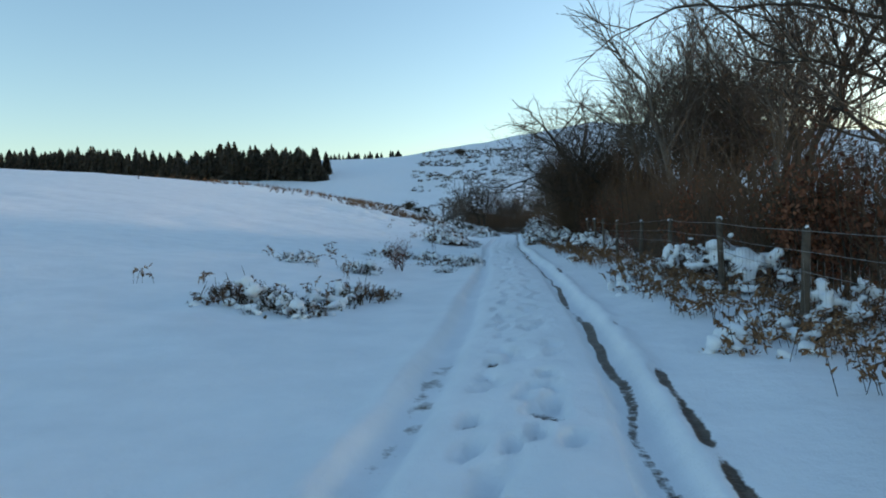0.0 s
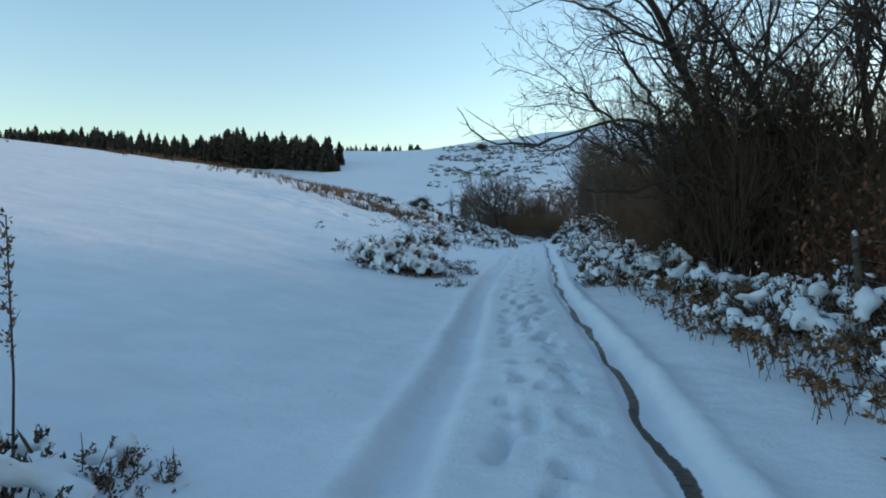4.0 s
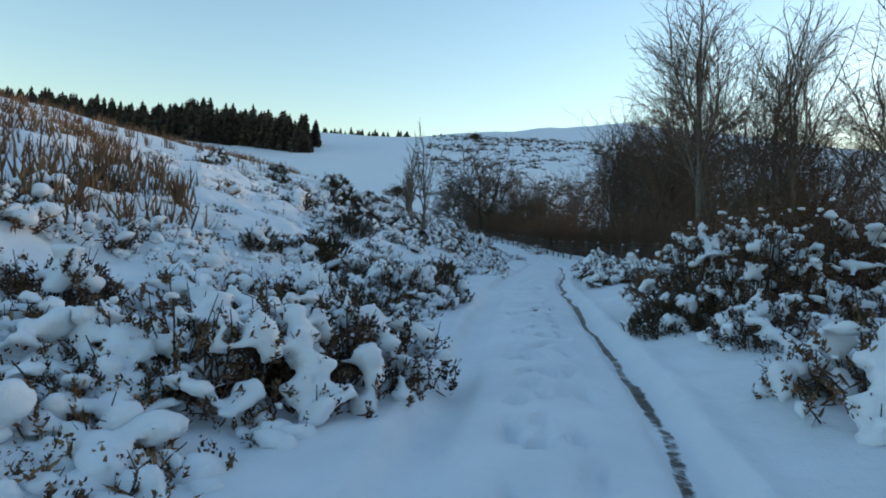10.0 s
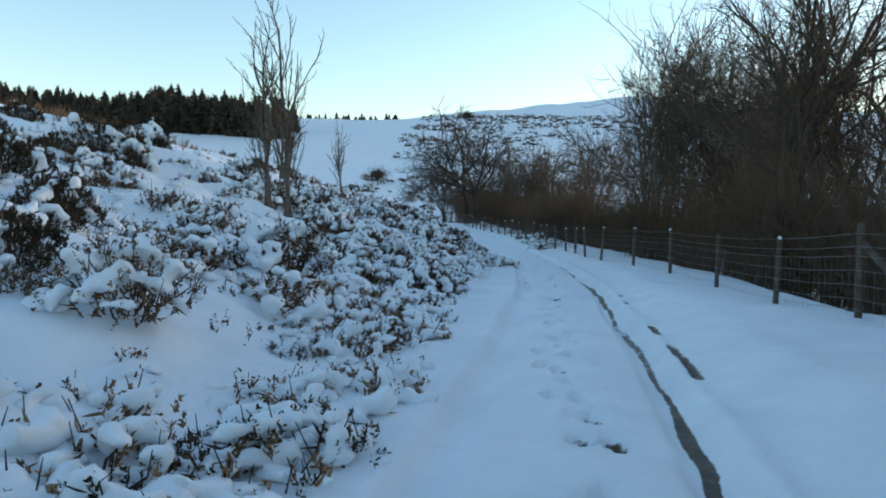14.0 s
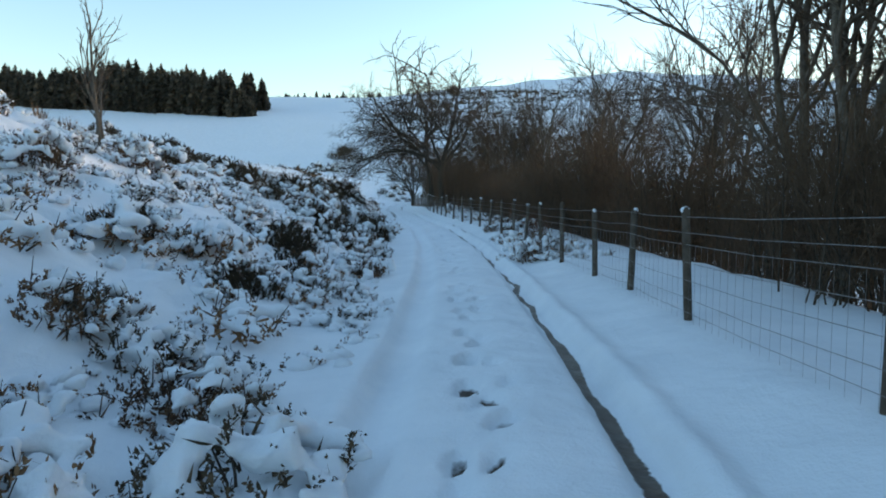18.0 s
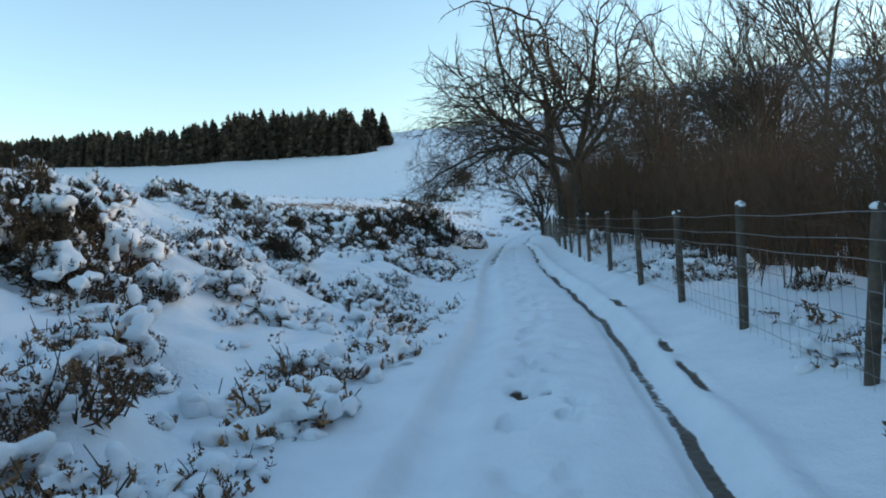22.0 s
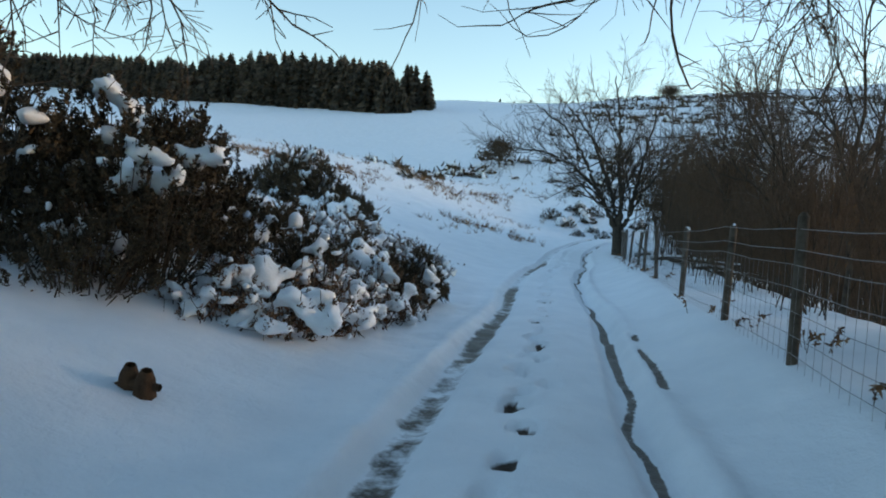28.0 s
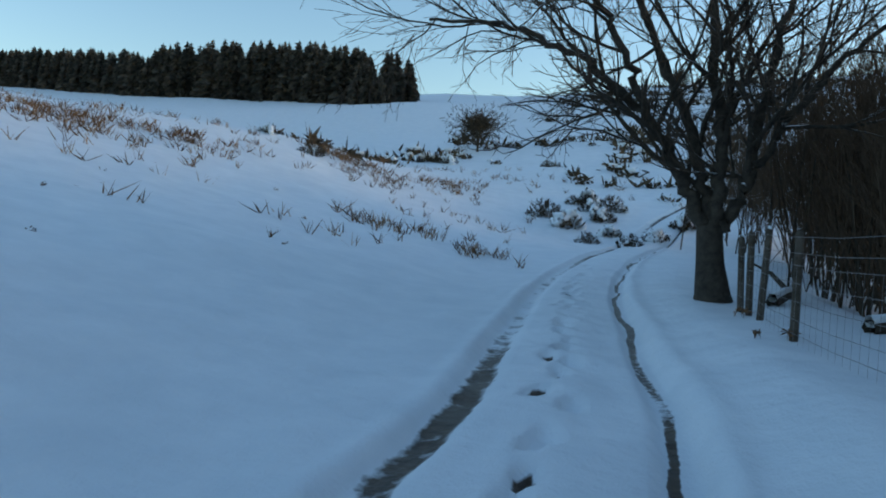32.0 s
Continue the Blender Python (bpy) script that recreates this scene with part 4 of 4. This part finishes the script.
tall_bramble = [gorse("tall bramble thicket loaded with small lumps of snow", gorse_meshes(550, 360, 1.15, 1.3, 0.62, 0.17, 30, 0.07, HEATH, 0.042), "snow-loaded shrubs", "bramble_bush")]

rng = np.random.RandomState(77)


def bank(n, y0, y1, near, far, power=1.5):
    out = []
    for _ in range(n):
        y = rng.uniform(y0, y1)
        reach = min(far, 2.6 + max(y - 50, 0) * 0.5)
        out.append(along(y, -(near(y) + max(reach - near(y), 0.3) * rng.uniform(0, 1) ** power)))
    return out


def edge(y):
    return float(np.interp(y, [40, 50, 53, 56, 62, 67, 71, 75, 80, 86, 91, 95, 100, 103, 110, 116, 119, 123, 128, 131, 134, 137, 142, 150], [3.2, 2.6, 1.7, 1.5, 1.6, 2.1, 1.3, 1.4, 2.0, 2.3, 2.1, 1.7, 1.5, 1.8, 2.2, 2.0, 1.5, 1.4, 1.8, 1.6, 1.7, 2.9, 3.3, 3.4]))


SPRIG_SPOTS = [(-2.7, 22.9), (-3.2, 23.2), (-1.5, 23.1), (-1.1, 23.6), (-2.0, 23.0), (-0.5, 20.3), (-0.9, 20.7), (-0.3, 20.9), (-1.0, 39.8), (-1.4, 40.6), (-0.4, 40.8), (0.0, 42.0), (-1.7, 48.8), (-2.2, 46.6), (-2.6, 47.0), (2.5, 99.2), (2.1, 99.8), (4.0, 98.0), (3.5, 94.7), (2.8, 95.4), (2.4, 95.5), (2.0, 112.2), (1.7, 111.6), (1.9, 113.7), (0.7, 112.8), (-4.7, 17.6), (-3.1, 16.8), (-2.8, 16.2), (-3.6, 9.8), (-3.2, 9.9), (-2.8, 9.5), (-2.5, 9.5), (-2.3, 10.4), (-2.0, 11.2), (-1.7, 11.8), (-0.8, 18.4), (-0.3, 20.1), (-0.9, 17.7), (-2.7, 23.4), (-0.1, 38.0), (0.0, 34.8), (-2.6, 43.8), (-1.7, 45.1), (-1.2, 37.0), (-0.3, 124.8), (-0.5, 125.2), (1.6, 71.3), (1.5, 70.4), (1.4, 67.9), (0.2, 65.4), (0.6, 65.8), (1.7, 72.5), (4.3, 93.9)]


def off_bare(spots):
    """Leaves the smooth drifts of snow on the bank clear."""
    return [(x, y) for x, y in spots if not (63.4 < y < 67.4 and x - track_x(y) < 0 or 68.4 < y < 71.4 and -5 < x - track_x(y) < -1.1 or 71.4 <= y < 72.4 and -5 < x - track_x(y) < -1.9 or 123.6 < y < 128 and -5.5 < x - track_x(y) < -1 or 135.8 < y < 144.5 and -3.3 < x - track_x(y) < 0)]


spread(mounds, off_bare(bank(50, 52.8, 70, edge, 9, 1.2) + bank(125, 68, 135, edge, 6, 1.4) + bank(70, 70, 136, edge, 12, 1.0)) + scatter(rng, 16, 2, 30, 2.0, 3.2) + scatter(rng, 14, 106, 117, 1.75, 2.9) + [(6.3, 106.6), (7.2, 105.2), (6.2, 112.2), (6.4, 110.4), (6.5, 109.3), (6.3, 111.4), (6.6, 108.4)] + bank(26, 128.2, 135, edge, 6, 1.0), rng, 0.7, 1.25, 0.08)
spread(low_gorse, off_bare(bank(34, 53.4, 70, edge, 8) + bank(160, 68, 135, edge, 7, 1.4) + bank(86, 70, 136, lambda y: edge(y) + 0.4, 13, 1.0)) + scatter(rng, 8, 34, 46, 2.0, 2.8) + scatter(rng, 8, 40, 68, 2.0, 3.6) + scatter(rng, 18, 116, 140, 2.5, 4.2) + scatter(rng, 7, 106, 116, 1.9, 2.8) + bank(26, 128.4, 135, edge, 6, 1.0) + SPRIG_SPOTS, rng, 0.5, 1.1, 0.08)
spread(mid_gorse, off_bare(bank(8, 54, 70, lambda y: 3.5, 8, 1) + bank(44, 70, 112, lambda y: 2.6, 13, 1) + bank(46, 112, 138, lambda y: 3.0, 13, 1) + bank(22, 134, 144, lambda y: 4.2, 14, 1)) + scatter(rng, 10, 31, 42, 2.5, 4.6) + [(-1.7, 48.6), (-1.4, 48.4), (-2.1, 47.1), (-2.5, 46.5), (0.2, 58.4), (0.5, 58.6), (3.4, 35.2), (3.6, 35.9), (3.5, 36.8), (3.6, 37.7), (3.6, 35.2), (4.0, 39.2), (4.4, 35.4), (4.7, 36.2), (4.3, 37.1), (4.9, 37.9), (5.1, 35.0), (4.6, 39.0), (4.9, 40.2), (5.0, 45.8), (5.4, 47.2), (5.5, 49.4), (5.9, 52.0), (6.0, 54.4), (5.2, 44.4), (1.8, 112.3), (2.2, 112.0), (1.2, 113.0)], rng, 0.6, 1.15, 0.08)
spread(dark_gorse, bank(9, 72, 100, lambda y: 7.0, 18, 1) + bank(10, 100, 135, lambda y: 7.0, 16, 1) + [(-4.2, 116.5), (-5.0, 118.0), (-3.0, 119.5), (-6.2, 119.5), (-1.8, 117.5), (-8.0, 134.0), (-9.0, 133.0), (-10.0, 135.0), (-7.5, 136.5), (-8.0, 144.0), (-2.4, 133.5), (-3.6, 132.0), (-4.6, 131.0), (-5.4, 135.8), (-6.4, 136.2), (-3.2, 137.2), (-4.4, 138.2), (-6.6, 138.8), (-8.4, 139.6), (-4.6, 142.8), (-5.6, 141.8), (-6.2, 144.0), (1.9, 102.5), (-0.9, 110.5), (-1.4, 77.8), (-2.2, 76.6), (-2.1, 79.0), (-3.0, 77.9), (-0.4, 75.8), (2.6, 98.6), (6.2, 33.5), (6.0, 36.2), (5.4, 38.0), (4.9, 36.8), (-0.5, 61.9), (0.9, 62.3), (1.4, 61.8), (-0.7, 61.5), (4.5, 58.7), (5.0, 58.9), (3.5, 35.7), (0.7, 109.3), (2.1, 111.8), (-2.3, 124.2), (-3.6, 128.0), (-3.1, 128.9), (-1.4, 68.9), (-2.4, 79.4)], rng, 0.45, 0.72, 0.1)
for i, (x, y, s) in enumerate([(-4.4, 80.9, 0.9), (-6.0, 86.9, 1.0), (-7.1, 90.9, 0.9), (-3.1, 115.3, 0.8), (-2.2, 118.0, 0.75), (-5.3, 134.7, 1.0), (-4.3, 134.4, 0.9), (-5.9, 138.7, 1.0), (-6.4, 140.3, 1.05), (-4.0, 141.4, 0.8), (-4.7, 143.0, 0.85),
                               (-5.2, 145.9, 0.7), (-4.8, 148.8, 0.8), (-5.6, 149.4, 0.9), (-8.5, 148.2, 1.0),
                               (-4.4, 150.6, 0.8), (-4.5, 151.6, 0.8), (-5.2, 150.6, 0.9), (-7.8, 153.2, 0.6), (-8.4, 152.6, 0.6),
                               (-9.6, 159.5, 0.9), (-10.3, 160.8, 1.0)]):
    copy_thing(dark_gorse[i % 3], Matrix()).matrix_basis = planted(x, y, 1.7 * i, s, 0.1)
spread(big_gorse, [(-5.6, 146.9), (-6.4, 147.6), (-7.3, 146.6), (-6.8, 149.0), (-10.7, 160.0), (-11.7, 160.4), (-12.8, 160.6)], rng, 0.9, 1.05, 0.1)
spread(tall_bramble, [(5.5, 60.5), (6.4, 61.4), (6.9, 60.0), (5.9, 59.2)], rng, 0.95, 1.1, 0.1)
spread(snowy_shrub, scatter(rng, 5, 4, 32, 3.0, 3.9) + bank(24, 72, 134, lambda y: edge(y) + 0.6, 11, 1.0) + scatter(rng, 34, 38, 66, 3.0, 6.5) + scatter(rng, 8, 66, 74, 2.9, 6) + scatter(rng, 12, 26, 40, 2.3, 4.5) + [(4.4, 45.4), (4.6, 46.6), (4.3, 47.8), (4.7, 48.6), (5.1, 50.0), (4.7, 51.6), (5.0, 53.2), (5.2, 55.0), (5.3, 57.5), (5.5, 59.0), (-1.9, 36.9), (-1.3, 36.7), (-0.7, 37.2), (-1.7, 37.4), (0.4, 55.0), (0.9, 55.3), (1.2, 55.9), (0.0, 54.6), (0.8, 60.7), (1.2, 60.9), (0.2, 61.3), (5.2, 66.6), (5.9, 66.4), (6.6, 66.2), (5.4, 67.6), (6.2, 67.8), (5.5, 69.8), (6.1, 70.2), (6.8, 70.6), (5.8, 71.6), (6.5, 72.2), (6.8, 105.4), (3.3, 34.6), (3.9, 40.4), (4.0, 41.6), (4.1, 43.2), (3.9, 45.6)] + [(-4.5, 146.9), (-4.2, 147.5), (-4.1, 148.3), (-4.1, 149.1), (-4.2, 149.8), (-5.4, 154.7), (-5.6, 155.5), (-6.2, 156.1), (-6.0, 154.6), (-6.7, 155.4), (-7.2, 156.4), (-6.7, 154.0), (-7.5, 154.8), (-8.1, 155.6), (-7.4, 153.5), (-8.3, 154.2), (-6.2, 153.4), (-5.6, 153.6), (-6.0, 151.9), (-7.0, 151.9), (-5.6, 151.4)], rng, 0.7, 1.15, 0.08)

# fence --------------------------------------------------------------------------


def post_meshes(seed):
    rng = np.random.RandomState(seed)
    wood, cap = Pile(), Pile()
    pts = [(0, 0, -0.3), (0, 0, 0.3), (rng.normal(0, 0.01), rng.normal(0, 0.01), 1.1), (0, 0, 1.13)]
    tube(wood, pts, [0.043, 0.045, 0.042, 0.018], 8)
    lump(cap, rng, (0, 0, 1.1), 0.044, 0.7)
    return wood.mesh("post", POST), cap.mesh("snow_cap", SNOW)


def fence(name, label, ys, us, wires):
    f = thing(name, label, "fence")
    rng = np.random.RandomState(len(ys))
    kinds = [post_meshes(600 + i) for i in range(3)]
    tops = []
    for y, u in zip(ys, us):
        x, y = along(y, u)
        z = ground_z(x, y)
        k = kinds[rng.randint(3)]
        p = part("post", k[0], f)
        p.matrix_basis = Matrix.Translation((x, y, z)) @ Euler((rng.normal(0, 0.035), rng.normal(0, 0.035), rng.uniform(0, 6))).to_matrix().to_4x4() @ Matrix.Diagonal((1, 1, rng.uniform(0.94, 1.06), 1))
        if rng.rand() < 0.75:
            part("snow_cap", k[1], p)
        tops.append((x, y, z))
    tops = np.array(tops)
    for h in wires:
        w = Pile()
        pts = []
        for a, b in zip(tops[:-1], tops[1:]):
            for t in (0, 0.5):
                q = a * (1 - t) + b * t + np.array([-0.055, 0, h - (0.02 if t else 0)])
                pts.append(q)
        pts.append(tops[-1] + np.array([-0.055, 0, h]))
        tube(w, pts, [0.003] * len(pts), 3)
        part("wire", w.mesh("wire", WIRE), f)
    net = Pile()
    for a, b in zip(tops[:-1], tops[1:]):
        n = max(2, int(np.linalg.norm(b - a) / 0.16))
        for i in range(n):
            q = a + (b - a) * i / n + np.array([-0.055, 0, 0])
            tube(net, [q, q + np.array([0, 0, 0.78])], [0.0014, 0.0014], 3)
    part("netting", net.mesh("netting", WIRE), f)
    return f


ys = [0.5, 3.7, 6.9, 10.1, 13.7, 16.9, 20.4, 23.2, 25.4, 27.5]
us = [float(np.interp(y, [0, 7, 10, 17.5, 28], [2.7, 2.82, 3.0, 3.3, 3.5])) for y in ys]
fence("fence", "old stock fence of round posts and wire at the woodland edge", ys, us, [1.05, 0.85, 0.65])
ys = [76.5, 79.0, 81.6, 84.7, 87.9, 91.2, 94.3, 97.6, 99.8, 101.6, 103.9, 106.4, 108.8, 111.0, 113.4, 116.2, 118.4, 120.5, 122.8, 125.6, 128.7, 130.7, 132.9, 135.2, 137.6, 140.1, 142.5, 144.9, 147.3, 149.7, 153.2, 157.3, 160.6, 163.3, 165.8, 168.2, 169.6, 170.2, 170.7]
us = [float(np.interp(y, [76.5, 79, 84.7, 91, 94.3, 100, 104, 116, 125, 133, 138, 147, 153, 160, 163, 170], [4.39, 3.77, 3.4, 2.7, 2.15, 2.05, 1.85, 1.92, 1.82, 1.68, 1.64, 2.05, 2.25, 2.35, 2.55, 2.6])) for y in ys]
run = fence("fence", "stock fence of round wooden posts with netting and snow caps", ys, us, [1.06, 0.9, 0.78, 0.6, 0.42, 0.24, 0.1])
brace = Pile()
x, y = along(79.0, 3.77)
z = ground_z(x, y)
tube(brace, [(x, y, z + 0.95), (x + 0.25, y - 1.3, z + 0.02)], [0.045, 0.045], 8)
part("brace", brace.mesh("brace", POST), run, "sloping brace with snow along it")


# grass, reeds and scrub -------------------------------------------------------
def stuff(name, label, category, pile, mat):
    return tagged(new(name, pile.mesh(name, mat, True)), label, category, kind="stuff")


def tufts(pile, rng, spots, blades_each, height, lean=0.25, width=0.012):
    for x, y in spots:
        z = ground_z(x, y) - 0.03
        n = blades_each
        b = np.stack([x + rng.normal(0, 0.09, n), y + rng.normal(0, 0.09, n), np.full(n, z)], 1)
        t = b + np.stack([rng.normal(0, lean, n) * height, rng.normal(0, lean, n) * height, height * rng.uniform(0.4, 1.1, n)], 1)
        blades(pile, b, t, width, rng)


def fronds(stalk, leaf, rng, spots, each, height):
    """Dead fern fronds: an arching stalk with rows of curled leaflets."""
    for x, y in spots:
        z = ground_z(x, y) - 0.03
        for _ in range(each):
            a, h = rng.uniform(0, 6.28), height * rng.uniform(0.5, 1.2)
            out = np.array([math.cos(a), math.sin(a), 0.0])
            foot = np.array([x + rng.normal(0, 0.12), y + rng.normal(0, 0.12), z])
            mid = foot + out * 0.2 * h + np.array([0, 0, 0.7 * h])
            tip = foot + out * 0.7 * h + np.array([0, 0, h * rng.uniform(0.5, 1.0)])
            tube(stalk, [foot, mid, tip], [0.004, 0.0035, 0.0015], 3)
            t = rng.uniform(0.25, 1, (22, 1))
            b = np.where(t < 0.5, foot + (mid - foot) * t * 2, mid + (tip - mid) * (t * 2 - 1))
            d = rng.normal(0, 1, (22, 3)) + np.array([0, 0, -0.2])
            blades(leaf, b, b + d * 0.028, rng.uniform(0.01, 0.026, (22, 1)), rng)


rng = np.random.RandomState(91)
reeds = Pile()
spots = []
for i in range(950):
    q = rng.uniform(0, 1)
    spots.append((-33 + 20 * q + rng.normal(0, 2.6), 86 + 30 * q + rng.normal(0, 8)))
for i in range(110):
    spots.append((rng.uniform(-22, -9), rng.uniform(66, 95)))
for i in range(330):
    q = rng.uniform(0, 1.2)
    spots.append((-2.8 - 8 * q + rng.normal(0, 0.3), 58 + 5 * q + rng.uniform(0, 1) * (4.4 + 6.5 * q)))
tufts(reeds, rng, spots, 6, 0.62, 0.2, 0.035)
stuff("dock_stalks", "dead brown dock stalks standing in the snowy field", "dead stalks", reeds, HEATH)

hay, russet = Pile(), Pile()
spots = []
BAND = np.array([(-34, 165), (-30, 172), (-27, 177), (-23.3, 179.5), (-21.8, 185.8), (-19.9, 191), (-18, 196), (-14, 198.5), (-10, 197.5)], float)
for i in range(2600):
    q = rng.uniform(0, 8)
    x = float(np.interp(q, range(9), BAND[:, 0])) + rng.normal(0, 2.4)
    y = float(np.interp(q, range(9), BAND[:, 1])) + rng.normal(0, 3.2)
    if fbm(x, y, 3, 231, 3) > rng.normal(0.22, 0.16):
        spots.append((x, y))
for i in range(34):
    spots.append((-11.9 + rng.normal(0, 0.8), 180.2 + rng.normal(0, 0.8)))
for i in range(20):
    spots.append((-8.7 + rng.normal(0, 0.4), 179.4 + rng.normal(0, 0.5)))
for i in range(240):
    spots.append((rng.uniform(-40, -9), rng.uniform(170, 204)))
tufts(hay, rng, spots[0::3], 6, 0.4, 0.45, 0.022)
tufts(russet, rng, spots[1::3] + spots[2::3], 6, 0.4, 0.5, 0.03)
stuff("dead_bracken", "russet dead bracken poking through the snow on the slope", "bracken", russet, BRACKEN)
dark = Pile()
for x, y in [(-13.6, 164.5), (-9.0, 162.6), (-9.2, 162.1), (-6.0, 159.7), (-11.0, 167.0), (-14.5, 170.0), (-17.0, 174.0), (-12.8, 176.5), (-20.0, 178.0), (-16.0, 180.0), (-10.5, 172.0), (-22.0, 172.5), (-2.2, 126.5), (-1.1, 124.6), (-0.4, 124.8)]:
    for _ in range(rng.randint(2, 5)):
        sprig(dark, rng, (x + rng.normal(0, 0.06), y + rng.normal(0, 0.06), ground_z(x, y) - 0.03), (0, 0, 1), 0.1, 14, 0.03)
stuff("heath_sprigs", "small dark sprigs alone in the smooth snow", "heath", dark, HEATH)
stuff("dry_grass", "tufts of tan dead grass poking through the snow", "dry grass", hay, GRASS)

ferns = Pile()
spots = scatter(rng, 300, 0, 34, 1.9, 3.5) + scatter(rng, 16, 9, 26, -6.5, -2.2) + scatter(rng, 26, 38, 60, -9, -2.6) + scatter(rng, 60, 38, 74, 2.3, 5.5)
stalks = Pile()
fronds(stalks, ferns, rng, spots, 4, 0.38)
fronds(stalks, ferns, rng, scatter(rng, 34, 118, 170, 1.9, 2.6), 3, 0.24)
stuff("bracken", "brown dead bracken fronds beside the track", "bracken", ferns, BRACKEN)
stuff("bracken_stalks", "thin dead bracken stalks standing in the snow", "bracken", stalks, BARK)

# low growth that pokes through the snow on the bank
heath, heath_snow = Pile(), Pile()
spots = off_bare([along(y, -(edge(y) - 0.3 + 13 * rng.uniform(0, 1) ** 1.3)) for y in rng.uniform(66, 136, 1900)]) + off_bare([along(y, -(edge(y) - 0.2 + min(7, 1 + 0.45 * max(y - 50, 0)) * rng.uniform(0, 1) ** 1.3)) for y in rng.uniform(53, 66, 420)]) + scatter(rng, 380, 36, 75, 2.3, 7) + scatter(rng, 60, 104, 140, 1.8, 3.4)
xy = np.array(spots)
zs = land(xy[:, 0], xy[:, 1])
for (x, y), z in zip(spots, zs):
    s = rng.uniform(0.6, 1.4)
    for _ in range(rng.randint(1, 6)):
        sprig(heath, rng, (x + rng.normal(0, 0.09) * s, y + rng.normal(0, 0.09) * s, z - 0.03), (0, 0, 1), 0.13 * s, 12, 0.03)
    if rng.rand() < 0.6:
        for _ in range(3):
            lump(heath_snow, rng, (x + rng.normal(0, 0.1), y + rng.normal(0, 0.1), z + 0.01), rng.uniform(0.05, 0.1), rng.uniform(0.6, 0.9))
stuff("heath_twigs", "dark heather and bracken tips poking through the snow", "heath", heath, HEATH)
stuff("heath_snow", "lumpy fresh snow lying on the heath plants", "snow", heath_snow, SNOW)

scrub, scrub_snow = Pile(), Pile()
for i in range(3600):
    x, y = rng.uniform(-26, 130), 194 + 190 * rng.uniform(0, 1) ** 1.8
    if fbm(x, y, 14, 201, 3) + 0.25 * smooth(-30, 20, x) < 0.02:
        continue
    z, s = ground_z(x, y), rng.uniform(0.5, 1.3) * (1 + (y - 190) / 300)
    n = 26
    b = np.array([x, y, z]) + rng.normal(0, 0.35, (n, 3)) * s * np.array([1, 1, 0.3])
    d = rng.normal(0, 1, (n, 3)) + np.array([0, 0, 0.7])
    blades(scrub, b, b + d * 0.28 * s, 0.16 * s, rng)
    if rng.rand() < 0.6:
        lump(scrub_snow, rng, (x + rng.normal(0, 0.4) * s, y + rng.normal(0, 0.4) * s, z + 0.35 * s), 0.28 * s, 0.5)
stuff("gorse_scrub", "dark gorse scrub over the snowy hillside", "scrub", scrub, GORSE)
stuff("scrub_snow", "snow caught on the hillside gorse scrub", "snow", scrub_snow, SNOW)
for x, y in [(-7.0, 190), (-6.2, 191.5), (-8.2, 192), (-5.2, 189.5), (-4.2, 191), (-9.5, 193.5), (-19.6, 208), (-20.8, 209), (-22.0, 208.4), (-23.2, 209.4), (-21.4, 210.2), (-23.8, 191.2), (-12.4, 209), (-7.6, 195.5), (-8.6, 196.8), (-6.6, 196.2), (-6.8, 194), (-3, 193.5), (-2, 196), (-8, 197.5), (-20.5, 190.0)]:
    copy_thing(mid_gorse[rng.randint(3)], Matrix()).matrix_basis = planted(x, y, rng.uniform(0, 6.28), rng.uniform(0.9, 1.6), 0.1)

# stump beside the track
bits = Pile()
for dx, h in ((-0.06, 0.16), (0.07, 0.14)):
    tube(bits, [(dx, 0, -0.1), (dx, 0.01, h * 0.6), (dx + 0.02, 0, h)], [0.085, 0.062, 0.035], 7)
tube(bits, [(-0.2, -0.05, 0.0), (0.0, 0, 0.04), (0.17, 0.03, 0.03)], [0.025, 0.04, 0.025], 6)
x, y = -3.5, 144.8
tagged(new("tree_stump", bits.mesh("tree_stump", STUMP)), "short orange-brown rotten stump in the snow", "stump").location = (x, y, ground_z(x, y))

# tall dead flower stalk among the heather
spike, seeds = Pile(), Pile()
tube(spike, [(0, 0, -0.1), (0.02, 0, 0.6), (-0.01, 0.01, 1.35)], [0.008, 0.006, 0.003], 5)
for z in np.linspace(0.7, 1.32, 16):
    sprig(seeds, rng, (0, 0, z), (0, 0, 1), 0.05, 8, 0.025)
for x, y, s, turn in ((-1.35, 23.2, 1.0, 0.0), (-1.25, 20.4, 0.75, 1.0)):
    t = thing("dead_stalk", "tall dead foxglove stalk with dry seed heads in the snow", "dead stalk", "dead stalks")
    part("stem", spike.mesh("stem", BARK), t)
    tagged(part("seed_heads", seeds.mesh("seed_heads", HEATH, True), t, "dry brown seed heads"), kind="stuff")
    t.matrix_basis = planted(x, y, turn, s)
